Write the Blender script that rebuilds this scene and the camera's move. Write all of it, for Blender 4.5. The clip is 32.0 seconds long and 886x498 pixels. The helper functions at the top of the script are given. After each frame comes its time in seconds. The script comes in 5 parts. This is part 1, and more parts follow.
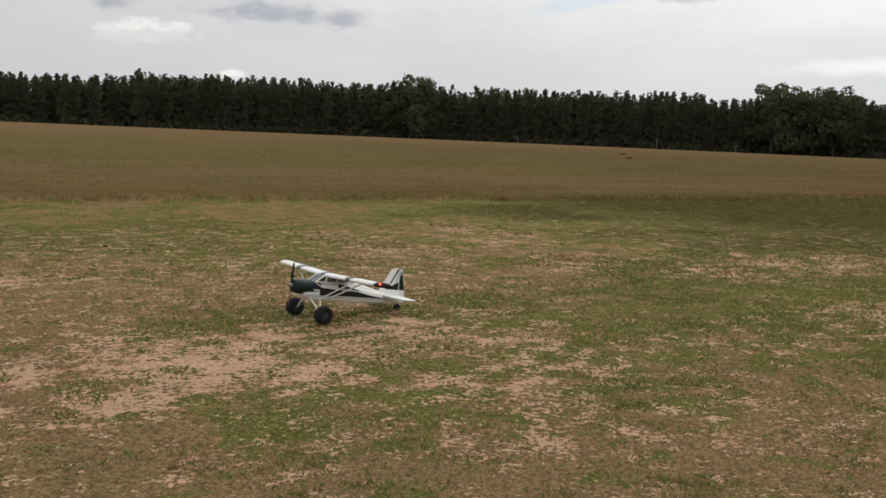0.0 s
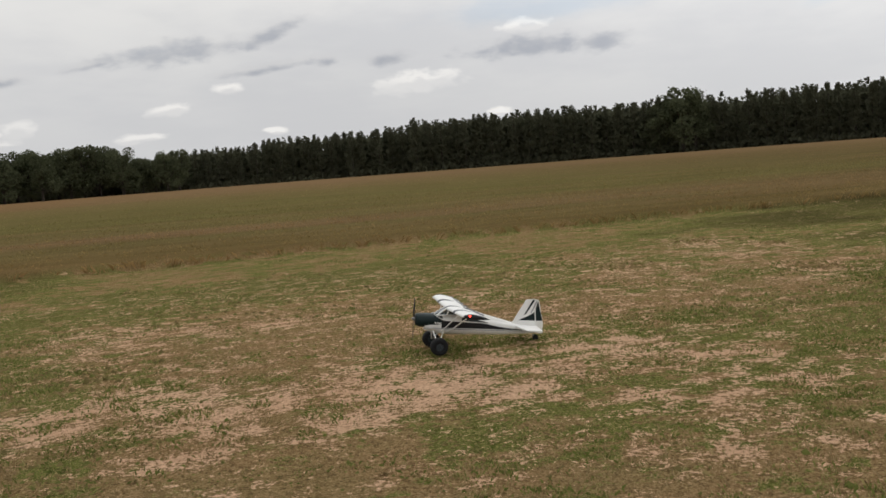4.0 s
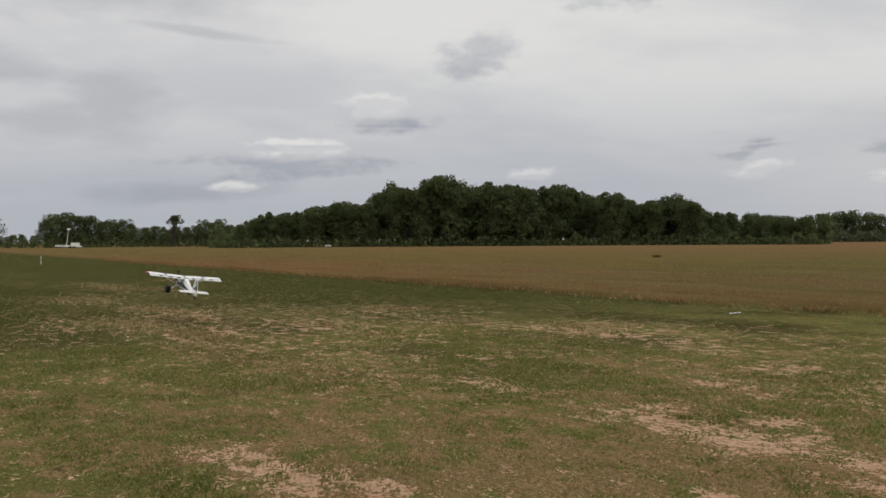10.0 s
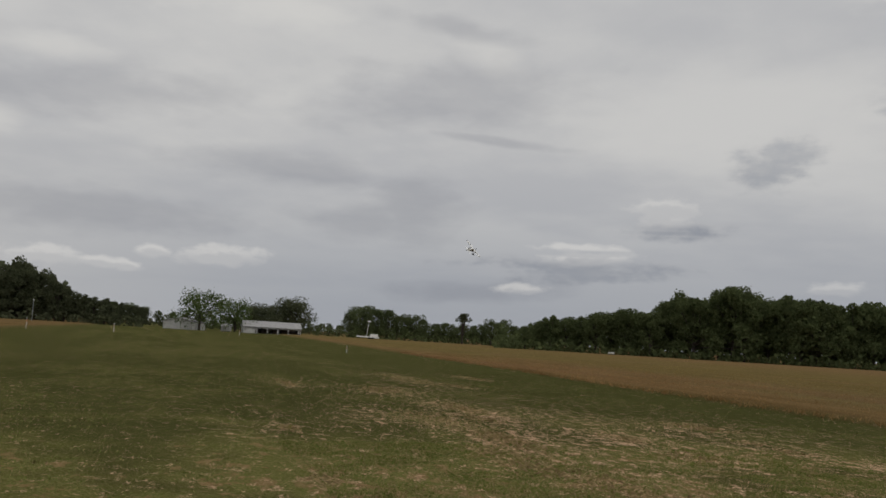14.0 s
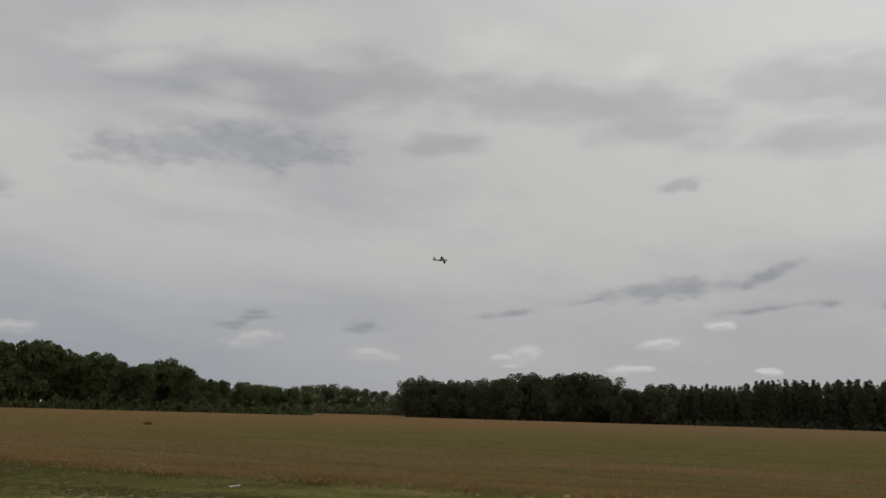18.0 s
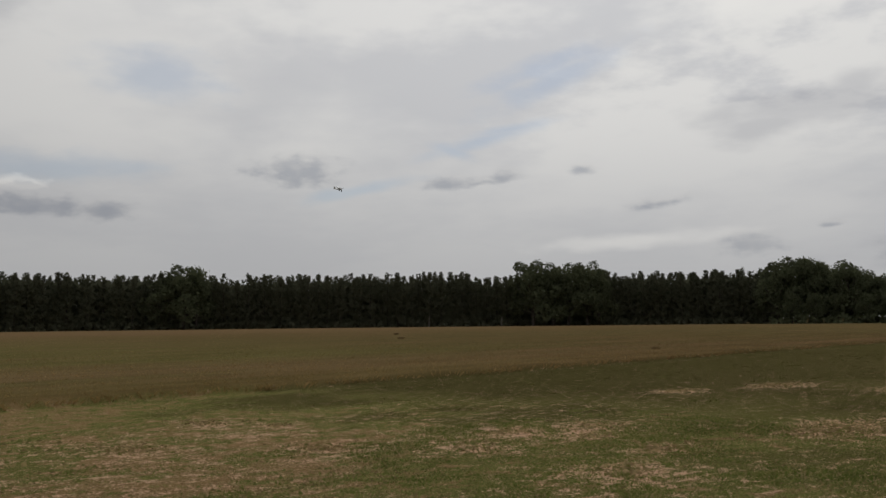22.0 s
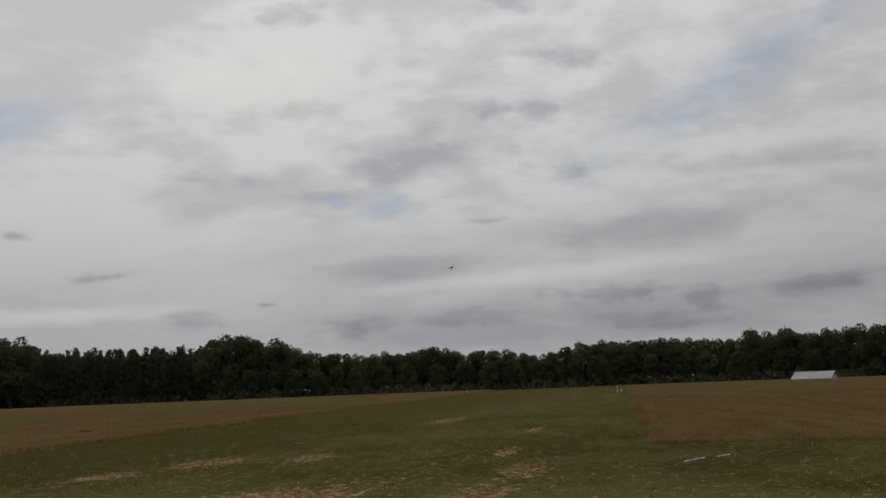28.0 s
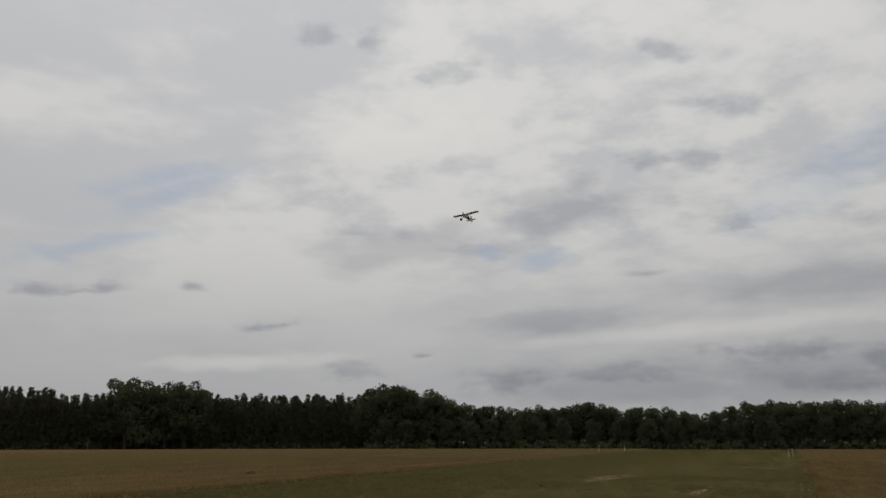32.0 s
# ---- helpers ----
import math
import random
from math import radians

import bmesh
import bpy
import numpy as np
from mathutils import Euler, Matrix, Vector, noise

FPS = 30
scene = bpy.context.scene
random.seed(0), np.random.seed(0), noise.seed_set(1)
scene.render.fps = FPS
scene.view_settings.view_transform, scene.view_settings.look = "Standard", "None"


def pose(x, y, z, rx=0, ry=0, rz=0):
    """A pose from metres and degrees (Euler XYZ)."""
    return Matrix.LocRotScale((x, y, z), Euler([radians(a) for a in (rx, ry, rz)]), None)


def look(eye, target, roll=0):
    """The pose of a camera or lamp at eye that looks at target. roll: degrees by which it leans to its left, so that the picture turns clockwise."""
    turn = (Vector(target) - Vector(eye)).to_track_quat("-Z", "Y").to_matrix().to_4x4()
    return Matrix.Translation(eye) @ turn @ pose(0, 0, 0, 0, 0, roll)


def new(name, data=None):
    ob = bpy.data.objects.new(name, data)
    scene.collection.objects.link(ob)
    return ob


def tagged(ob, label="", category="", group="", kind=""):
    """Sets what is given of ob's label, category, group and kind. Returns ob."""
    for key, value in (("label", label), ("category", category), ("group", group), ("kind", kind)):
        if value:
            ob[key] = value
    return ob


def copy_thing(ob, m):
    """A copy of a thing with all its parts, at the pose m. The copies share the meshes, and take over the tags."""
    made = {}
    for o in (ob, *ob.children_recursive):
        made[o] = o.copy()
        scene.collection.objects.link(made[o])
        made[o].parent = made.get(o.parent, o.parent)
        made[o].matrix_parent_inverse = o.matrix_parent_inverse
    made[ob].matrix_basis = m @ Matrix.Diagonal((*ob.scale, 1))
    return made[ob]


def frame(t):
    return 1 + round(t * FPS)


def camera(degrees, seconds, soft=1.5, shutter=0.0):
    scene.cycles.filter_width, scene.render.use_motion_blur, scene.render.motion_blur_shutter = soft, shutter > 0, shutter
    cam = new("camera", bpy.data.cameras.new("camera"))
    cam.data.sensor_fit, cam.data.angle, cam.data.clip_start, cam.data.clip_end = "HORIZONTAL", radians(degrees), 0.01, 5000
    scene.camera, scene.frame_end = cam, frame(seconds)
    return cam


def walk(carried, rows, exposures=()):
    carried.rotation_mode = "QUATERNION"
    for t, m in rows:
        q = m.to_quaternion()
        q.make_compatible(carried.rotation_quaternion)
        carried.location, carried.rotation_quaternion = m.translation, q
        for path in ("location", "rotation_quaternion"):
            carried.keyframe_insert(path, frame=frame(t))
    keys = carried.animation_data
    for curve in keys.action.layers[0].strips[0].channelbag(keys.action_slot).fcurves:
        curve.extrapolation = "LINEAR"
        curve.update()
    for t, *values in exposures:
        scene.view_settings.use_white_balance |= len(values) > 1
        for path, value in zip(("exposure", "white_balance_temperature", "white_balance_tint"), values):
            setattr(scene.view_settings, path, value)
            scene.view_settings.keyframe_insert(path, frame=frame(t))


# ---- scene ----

# The place: a flat grass airstrip among hay fields, woods on every side. x right, y ahead, z up.
# Strip coordinates: u along the runway, v across it, away from the camera.
STRIP = radians(28.4)
UX, UY = math.cos(STRIP), math.sin(STRIP)


def strip(u, v, z=0.0):
    return Vector((u * UX - v * UY, u * UY + v * UX, z))


def polar(yaw, dist, z=0.0):
    """A place by its bearing (degrees to the left of +y) and its distance."""
    return Vector((-math.sin(radians(yaw)) * dist, math.cos(radians(yaw)) * dist, z))


# ---------------------------------------------------------------- camera
cam = camera(54.4, 32.0, soft=1.6)
PATH = [
    (0, -0.38, 0.34, 1.53, 0.00, -7.56, 2.44),
    (0.5, -0.23, 0.31, 1.53, 6.69, -6.97, 0.82),
    (1, -0.15, 0.27, 1.53, 11.90, -7.15, -1.75),
    (1.5, -0.09, 0.17, 1.53, 16.92, -7.05, -5.12),
    (2, -0.05, 0.07, 1.53, 20.81, -7.26, -4.65),
    (2.5, 0.10, 0.08, 1.54, 20.29, -6.55, -3.39),
    (4.5, 0.20, 0.02, 1.58, 18.05, -5.09, -4.57),
    (5, 0.21, 0.09, 1.58, 20.04, -4.31, -3.07),
    (5.5, 0.24, 0.17, 1.55, 31.07, -3.80, -3.94),
    (6, 0.17, 0.13, 1.55, 48.63, -3.26, -5.46),
    (6.5, 0.20, 0.16, 1.55, 51.49, -4.26, -4.27),
    (7, 0.18, 0.17, 1.55, 47.73, -5.25, -3.00),
    (7.5, 0.18, 0.17, 1.55, 47.51, -5.88, -1.98),
    (8, 0.16, 0.17, 1.54, 49.80, -5.72, -1.23),
    (8.5, 0.15, 0.15, 1.54, 53.96, -5.34, -0.97),
    (9, 0.14, 0.13, 1.55, 60.87, -4.22, -1.40),
    (9.5, 0.13, 0.11, 1.54, 71.28, -2.26, -1.38),
    (10, 0.13, 0.09, 1.56, 81.83, -0.58, -0.38),
    (10.5, 0.09, 0.02, 1.55, 90.79, 1.41, 0.92),
    (11, 0.09, -0.06, 1.56, 97.06, 2.92, 2.05),
    (11.5, 0.14, -0.08, 1.54, 103.35, 3.79, 2.95),
    (12, 0.03, -0.07, 1.56, 105.35, 4.42, 2.74),
    (12.5, -0.09, -0.10, 1.57, 106.58, 4.88, 2.42),
    (13, -0.11, -0.24, 1.59, 106.14, 5.60, 2.61),
    (13.5, -0.18, -0.31, 1.59, 103.88, 5.79, 3.06),
    (15.5, -0.25, -0.44, 1.61, 85.32, 8.00, 3.48),
    (16, -0.21, -0.36, 1.61, 77.68, 8.78, 3.43),
    (16.5, -0.20, -0.32, 1.60, 70.40, 8.61, 3.00),
    (17, -0.21, -0.32, 1.58, 63.91, 9.34, 3.03),
    (17.5, -0.16, -0.22, 1.60, 56.96, 10.11, 2.25),
    (18, -0.12, -0.15, 1.61, 49.41, 10.74, 1.64),
    (18.5, -0.10, -0.09, 1.61, 40.37, 10.20, 1.01),
    (19, -0.09, -0.03, 1.62, 31.66, 8.98, 0.50),
    (19.5, -0.07, -0.02, 1.61, 24.85, 7.62, 0.65),
    (20, -0.07, 0.00, 1.61, 18.84, 6.51, 0.99),
    (20.5, -0.07, 0.01, 1.61, 13.09, 5.69, 1.34),
    (21, -0.09, 0.02, 1.61, 2.52, 5.75, 0.87),
    (21.5, -0.13, 0.03, 1.61, -12.21, 4.01, 0.03),
    (22, -0.07, -0.05, 1.63, -14.39, 4.79, -0.59),
    (22.5, -0.09, -0.03, 1.63, -16.02, 5.52, -1.01),
    (23, -0.12, -0.01, 1.64, -19.98, 5.91, -1.31),
    (23.5, -0.12, 0.00, 1.64, -24.08, 5.92, -0.48),
    (24, -0.11, -0.01, 1.65, -27.60, 6.17, 0.27),
    (24.5, -0.09, -0.05, 1.65, -35.08, 6.64, 0.60),
    (25, -0.09, -0.03, 1.65, -40.00, 7.25, 0.02),
    (25.5, -0.07, -0.00, 1.64, -41.50, 7.60, -0.56),
    (26, -0.07, -0.02, 1.65, -42.84, 7.53, -0.85),
    (26.5, -0.08, -0.05, 1.64, -46.65, 8.58, -1.59),
    (28.5, 0.18, 0.01, 1.65, -50.52, 8.95, -2.21),
    (29, 0.18, 0.04, 1.63, -49.91, 9.21, -1.87),
    (29.5, 0.18, 0.05, 1.63, -49.13, 9.56, -1.51),
    (30, 0.21, 0.06, 1.64, -48.55, 9.94, -1.23),
    (30.5, 0.20, 0.07, 1.63, -47.59, 10.26, -1.06),
    (31, 0.17, 0.06, 1.62, -45.81, 10.74, -0.83),
    (31.5, 0.15, 0.02, 1.60, -43.41, 11.57, -0.66),
    (32, 0.12, -0.00, 1.60, -40.10, 12.67, -0.08),
]
EXPOSURES = [(0, -0.22), (2, -0.20), (5, -0.29), (6, -0.26), (7, -0.13), (8, -0.09), (9, -0.16), (10, -0.37), (11, -0.54), (13, -0.70), (17, -0.80), (19, -0.92), (21, -0.94), (22, -0.92), (23, -1.05), (26, -1.12), (32, -1.12)]
walk(cam, [(t, pose(x, y, z, 90 + p, 0, yaw) @ pose(0, 0, 0, 0, 0, roll)) for t, x, y, z, yaw, p, roll in PATH], EXPOSURES)

# ---------------------------------------------------------------- world and sun
SUN_YAW, SUN_EL = -35.0, 62.0


class Graph:
    """Short hand for node trees."""

    def __init__(self, tree):
        self.tree = tree
        tree.nodes.clear()

    def add(self, kind, **props):
        node = self.tree.nodes.new(kind)
        for key, value in props.items():
            if key == "operation":
                node.operation = value
            elif key == "blend_type":
                node.blend_type = value
            elif key == "data_type":
                node.data_type = value
            elif key == "vector_type":
                node.vector_type = value
            elif key == "interpolation_type":
                node.interpolation_type = value
            elif key == "attribute_name":
                node.attribute_name = value
        return node

    def put(self, socket, value):
        if hasattr(value, "is_output"):
            self.tree.links.new(value, socket)
        else:
            socket.default_value = value

    def math(self, op, a, b=0.0, c=0.0):
        node = self.add("ShaderNodeMath", operation=op)
        for socket, value in zip(node.inputs, (a, b, c)):
            self.put(socket, value)
        return node.outputs[0]

    def ramp(self, value, a, b, lo=0.0, hi=1.0, smooth=True):
        node = self.add("ShaderNodeMapRange", interpolation_type="SMOOTHSTEP" if smooth else "LINEAR")
        for socket, v in zip(node.inputs, (value, a, b, lo, hi)):
            self.put(socket, v)
        return node.outputs[0]

    def mix(self, fac, a, b, blend="MIX"):
        node = self.add("ShaderNodeMix", data_type="RGBA", blend_type=blend)
        self.put(node.inputs[0], fac)
        for socket, v in ((node.inputs[6], a), (node.inputs[7], b)):
            self.put(socket, (*v, 1) if isinstance(v, tuple) and len(v) == 3 else v)
        return node.outputs[2]

    def noise(self, vector, scale, detail=4.0, rough=0.55):
        node = self.add("ShaderNodeTexNoise")
        if vector is not None:
            self.put(node.inputs["Vector"], vector)
        self.put(node.inputs["Scale"], scale)
        self.put(node.inputs["Detail"], detail)
        self.put(node.inputs["Roughness"], rough)
        return node.outputs[0]

    def mapping(self, vector, loc=(0, 0, 0), rot=(0, 0, 0), scale=(1, 1, 1), kind="POINT"):
        node = self.add("ShaderNodeMapping", vector_type=kind)
        self.put(node.inputs["Vector"], vector)
        self.put(node.inputs["Location"], loc)
        self.put(node.inputs["Rotation"], rot)
        self.put(node.inputs["Scale"], scale)
        return node.outputs[0]

    def xyz(self, vector):
        node = self.add("ShaderNodeSeparateXYZ")
        self.put(node.inputs[0], vector)
        return node.outputs

    def join(self, x, y, z):
        node = self.add("ShaderNodeCombineXYZ")
        for socket, v in zip(node.inputs, (x, y, z)):
            self.put(socket, v)
        return node.outputs[0]


# Clouds by bearing, height over the horizon, half width, half height and tilt, in degrees: broad soft banks, small grey
# clouds, white tops, blue gaps and thin bright places in the deck.
BANK_A = [
    (124.4, 13.8, 9.5, 1.44, 6), (101.9, 15.3, 7.2, 1.44, 3), (111.7, 10.5, 6.5, 1.01, 0), (123.9, 6.5, 9.4, 1.15, 0), (106, 7.4, 3.4, 1.12, 3), (98.1, 3.2, 4.6, 0.71, 3),
    (100.8, 20.3, 4, 0.6, -7), (99.7, 16.5, 6.7, 1.68, 0), (97.7, 13.2, 4.4, 0.27, -5), (102.5, 8.4, 2.8, 2.21, 3), (60.1, 20.2, 9.3, 1.12, 3), (50.4, 17.5, 1.6, 0.82, 3),
    (58.7, 21.1, 8.6, 1.18, -1), (53.5, 21.9, 4.2, 1.7, -10), (40.8, 20.3, 11.8, 1.5, -5), (35.2, 18.4, 5.9, 1.1, -6), (25.9, 20.5, 5, 1.61, -3), (25.1, 17.2, 4.9, 1.05, -2)]
BANK_B = [
    (48.8, 17.7, 2.2, 0.74, 2), (20.4, 19.8, 5.8, 1.81, -14), (15.3, 18.8, 3.1, 1.97, 1), (-46.5, 14.5, 2.5, 1.39, -1), (-40.2, 13.6, 1.7, 0.96, 9), (-35.1, 12, 3, 0.96, 9),
    (-37.4, 12.9, 6.2, 1.16, 3), (-48.7, 15.4, 4.8, 0.83, -2), (-49.5, 16.6, 1.6, 0.98, 28), (-73.4, 13.2, 4.7, 0.72, 1), (-65.4, 9.6, 7, 0.99, 2), (-48.6, 7.8, 5.7, 0.72, 2),
    (-64.9, 3.2, 8.7, 0.64, 0), (-74.1, 5, 4.7, 1.01, 2), (-45.4, 4.2, 4.1, 0.66, 0), (-48.1, 15.2, 3.4, 1.34, 10), (-55, 3.4, 12, 1.1, 0), (-62, 4.2, 14, 1.5, 0), (-52, 3.6, 8, 1.0, 2)]
BANK = BANK_A + BANK_B
GREY_A = [
    (79.7, 11.7, 2.3, 1.2, 3), (90.9, 4.7, 5.5, 0.53, 3), (85.5, 7.4, 2.7, 0.41, 1), (78.9, 12.6, 2.6, 0.93, 0), (91.7, 5.3, 7, 0.47, 0), (85.1, 8, 2.8, 0.38, 0),
    (54.8, 5.7, 1, 0.3, 11), (62.6, 5.6, 2.8, 0.17, 6), (67.5, 16.3, 6, 1.2, 6), (62.1, 17, 5.9, 1.54, -1), (33.7, 15, 2.2, 0.51, 5), (39.2, 7.7, 1.7, 0.26, 12),
    (34.7, 8.3, 3.8, 0.72, 5), (28.3, 9.2, 2.5, 0.45, 22), (29, 7, 3.2, 0.29, 7), (24.9, 7.3, 0.7, 0.38, 7), (45, 6.7, 2, 0.37, 8), (54.4, 5.3, 1.5, 0.31, 5)]
GREY_B = [
    (61.3, 6.2, 1.1, 0.28, 5), (63.1, 5.2, 0.8, 0.33, 2), (21, 7.2, 1.4, 0.41, 1), (11.9, 7.4, 3.4, 0.76, 1), (7.2, 7.2, 2, 0.64, 4), (-4.7, 9.8, 2.4, 0.74, 9),
    (-5, 10.1, 2.8, 0.94, 1), (-15, 9.2, 1.9, 0.47, 4), (-18.8, 9.7, 1, 0.41, -1), (-23.8, 10, 0.9, 0.37, -1), (-28.8, 7.6, 1.8, 0.36, 7), (-39, 5.7, 0.7, 0.16, 4),
    (-34.2, 4.6, 1.9, 0.65, -1), (-44.4, 4, 2.9, 0.75, -1), (-59.2, 13.9, 1.7, 0.59, -2), (-61.5, 5.6, 3.6, 0.71, -2), (-51.8, 4.4, 3.4, 0.75, 3), (-64.4, 3.8, 5.1, 0.58, -2)]
GREY_C = [
    (-34, 4.8, 1.7, 0.65, 1), (-28.6, 7.6, 1.6, 0.31, 2), (-38.8, 5.8, 0.6, 0.21, 0), (-67.2, 4.9, 1.5, 0.85, -2), (-73.9, 5.5, 3.7, 0.54, 4), (-53.5, 10.9, 1.4, 0.28, 1),
    (-53.6, 18.3, 1.5, 0.55, -2), (-57.8, 18.1, 1.3, 0.65, -2), (-41, 24.2, 2, 0.59, -2), (-59.3, 21.5, 3.1, 0.49, -2), (-31.1, 26.4, 1.7, 0.81, 5), (-35, 26.4, 1.1, 0.77, 10),
    (-40.2, 24.4, 2.7, 0.71, 10), (-55.6, 25, 1.9, 0.65, -20), (-60.1, 21, 1.9, 0.67, 0), (-54.1, 18.1, 1.4, 0.63, 0), (-57.6, 18, 1.5, 0.8, 0), (-17.1, 9.3, 2.8, 0.28, 5)]
GREY = GREY_A + GREY_B + GREY_C
WHITE_A = [
    (129.7, 3.3, 1.1, 0.41, 3), (125.4, 3.6, 2.1, 0.58, 1), (121.9, 3.5, 2.1, 0.33, -3), (119.2, 4.4, 1.1, 0.4, 3), (115, 4.4, 2.7, 0.63, 3), (91.1, 5.7, 2.8, 0.44, 3),
    (86.2, 8.4, 1.6, 0.67, 3), (91.6, 6.4, 2.7, 0.29, 0), (86.4, 9.1, 1.8, 0.61, 0), (61.5, 4.5, 1.4, 0.39, 6), (54.2, 3.8, 1.3, 0.25, 0), (75.8, 4.3, 1.6, 0.41, 3),
    (95.5, 3.5, 1.6, 0.37, 3), (62.1, 4.1, 1.3, 0.41, 5), (54, 3.5, 1.7, 0.32, -1), (45.2, 3.7, 0.8, 0.22, 2)]
WHITE_B = [
    (44.4, 3.2, 0.9, 0.24, 2), (37.5, 2.9, 0.7, 0.23, 2), (35.3, 4.6, 1, 0.2, 2), (28.8, 3.1, 0.6, 0.16, 2), (31.4, 5.8, 0.9, 0.37, 2),
    (18.9, 5.5, 2.5, .68, 4), (35.2, 4.7, 1.2, 0.39, 5), (43.8, 3.8, 1, 0.56, 1), (28.5, 3, 0.7, 0.26, 1),
    (36.9, 3.1, 1.3, 0.25, 1), (14, 3.2, 0.7, 0.28, 1), (12, 8.5, 1.5, 0.41, 1)]
WHITE = WHITE_A + WHITE_B
BLUE_A = [
    (10.7, 9.6, 6.7, 0.91, 1), (4.2, 15.6, 4.2, 1.51, -4), (-7.4, 8.4, 2.2, 0.4, 9), (-17.5, 12, 4.6, 0.47, 15), (-22.1, 15.7, 4.6, 0.93, 21), (-9, 8.7, 3.5, 0.4, 11),
    (-43.3, 12.3, 0.9, 0.41, -1), (-47, 11.6, 1.7, 0.47, 14), (-69.2, 18, 9.5, 1.72, 25), (-46.8, 12, 1.7, 0.59, 13), (-43.1, 12.5, 0.7, 0.41, -2), (-15, 11.3, 1.5, 0.46, -15),
    (-19.1, 12.6, 3, 0.34, 10), (-21.3, 16.5, 4.2, 0.8, 15)]
BLUE = BLUE_A
BRIGHT = [
    (68.7, 23.2, 6, 1.3, 13), (63.1, 24, 6.6, 1.7, 2), (64.8, 19.1, 4.1, .8, 0), (45.6, 24.2, 3.6, 1.1, 2), (36.3, 22.3, 1.9, 1, 22), (27.6, 20.2, 1.8, 1.1, 1),
    (7.9, 21.1, 3, 1.1, 1), (-58.9, 7.1, 11, .6, 3), (-27.1, 5.1, 6, .5, 3), (-10, 20, 12, 2, 3), (-36, 20.5, 8, 2.2, 5), (118, 22, 7, 2, 3), (125.9, 16.1, 2.6, .8, 0), (111.7, 20.5, 4, 1.2, 0), (129.5, 11.6, 2.2, .8, 0),
    (98, 18.5, 2.2, 1.2, -15), (69.6, 21.5, 3, .8, 15), (63.5, 20, 2.5, .7, 0)]


def build_world():
    world = bpy.data.worlds.new("sky")
    scene.world = world
    world.use_nodes = True
    g = Graph(world.node_tree)
    way = g.add("ShaderNodeTexCoord").outputs["Generated"]
    x, y, z = g.xyz(way)
    sky = g.add("ShaderNodeTexSky")
    sky.sky_type, sky.sun_disc = "NISHITA", False
    sky.sun_elevation, sky.sun_rotation = radians(SUN_EL), radians(-SUN_YAW)
    blue = g.mix(1.0, sky.outputs[0], (.12, .12, .12), "MULTIPLY")
    bearing = g.math("MULTIPLY", g.math("ARCTAN2", x, y), 57.2958)
    height = g.math("MULTIPLY", g.math("ARCSINE", z), 57.2958)
    place = g.join(bearing, height, 0.0)
    # ragged edges: three sizes of noise, flattened like the clouds, wear the outlines
    broad = g.noise(g.mapping(place, (5, 3, 0), (0, 0, 0), (.16, .36, 1)), 1.0, 3.0, .5)
    wisp = g.noise(g.mapping(place, (0, 0, 0), (0, 0, .08), (.34, .85, 1)), 1.0, 3.5, .5)
    curl = g.noise(g.mapping(place, (9, 4, 0), (0, 0, 0), (.8, 1.5, 1)), 1.0, 3.0, .5)

    def centred(value, amount):
        return g.math("MULTIPLY", g.math("SUBTRACT", value, .5), amount)
    worn = g.math("ADD", centred(wisp, 1.5), centred(curl, 1.2))
    lumpy = g.math("ADD", centred(wisp, .9), centred(curl, 1.7))

    def reach(clouds, spot):
        """How far the spot is from the nearest cloud's middle, in the cloud's own size."""
        total = None
        for yaw, el, w, h, tilt in clouds:
            near = spot
            if total is not None:    # one cloud after the other keeps the node tree's memory small
                node = g.add("ShaderNodeVectorMath", operation="MULTIPLY_ADD")
                for socket, value in zip(node.inputs, (total, (1e-6, 1e-6, 1e-6), spot)):
                    g.put(socket, value)
                near = node.outputs[0]
            near = g.mapping(near, (-yaw, el, 0), (0, 0, radians(tilt)), (w, h, 1), "TEXTURE")
            length = g.add("ShaderNodeVectorMath", operation="LENGTH")
            g.put(length.inputs[0], near)
            total = length.outputs["Value"] if total is None else g.math("MINIMUM", total, length.outputs["Value"])
        return total
    # the high deck, seen in perspective: an even veil with faint broad waves, finely curdled to the right of the strip
    flat = g.math("ADD", g.math("MAXIMUM", z, 0.0), .16)
    deck = g.join(g.math("DIVIDE", x, flat), g.math("DIVIDE", y, flat), 0.0)
    waves = g.noise(g.mapping(deck, (2, 5, 1), (0, 0, .5), (1, .6, 1)), .9, 4.0, .5)
    lumps = g.noise(g.mapping(deck, (7, 3, 1)), 5.4, 5.0, .56)
    curdled = g.math("MULTIPLY", g.ramp(bearing, 8, 36), g.ramp(height, 8, 15))
    shade = g.math("ADD", waves, g.math("MULTIPLY", centred(lumps, .9), g.math("ADD", .20, g.math("MULTIPLY", curdled, .95))))
    cover = g.mix(g.ramp(shade, .34, .62), (.785, .79, .81), (1.0, .99, .968))
    haze = g.mix(g.ramp(x, -.70, -.99), (.725, .729, .742), (.54, .572, .635))    # rain-blue over the western woods
    low = g.ramp(z, .02, .24)
    cover = g.mix(g.math("ADD", .12, g.math("MULTIPLY", low, .80)), haze, cover)
    cover = g.mix(g.math("MULTIPLY", g.ramp(g.math("ADD", reach(BRIGHT, place), centred(wisp, 1.6)), 1.5, .2), .66), cover, (1.06, 1.045, 1.01))
    bank = g.ramp(g.math("ADD", reach(BANK, place), g.math("ADD", centred(broad, 1.5), centred(wisp, 1.5))), 1.6, .2)
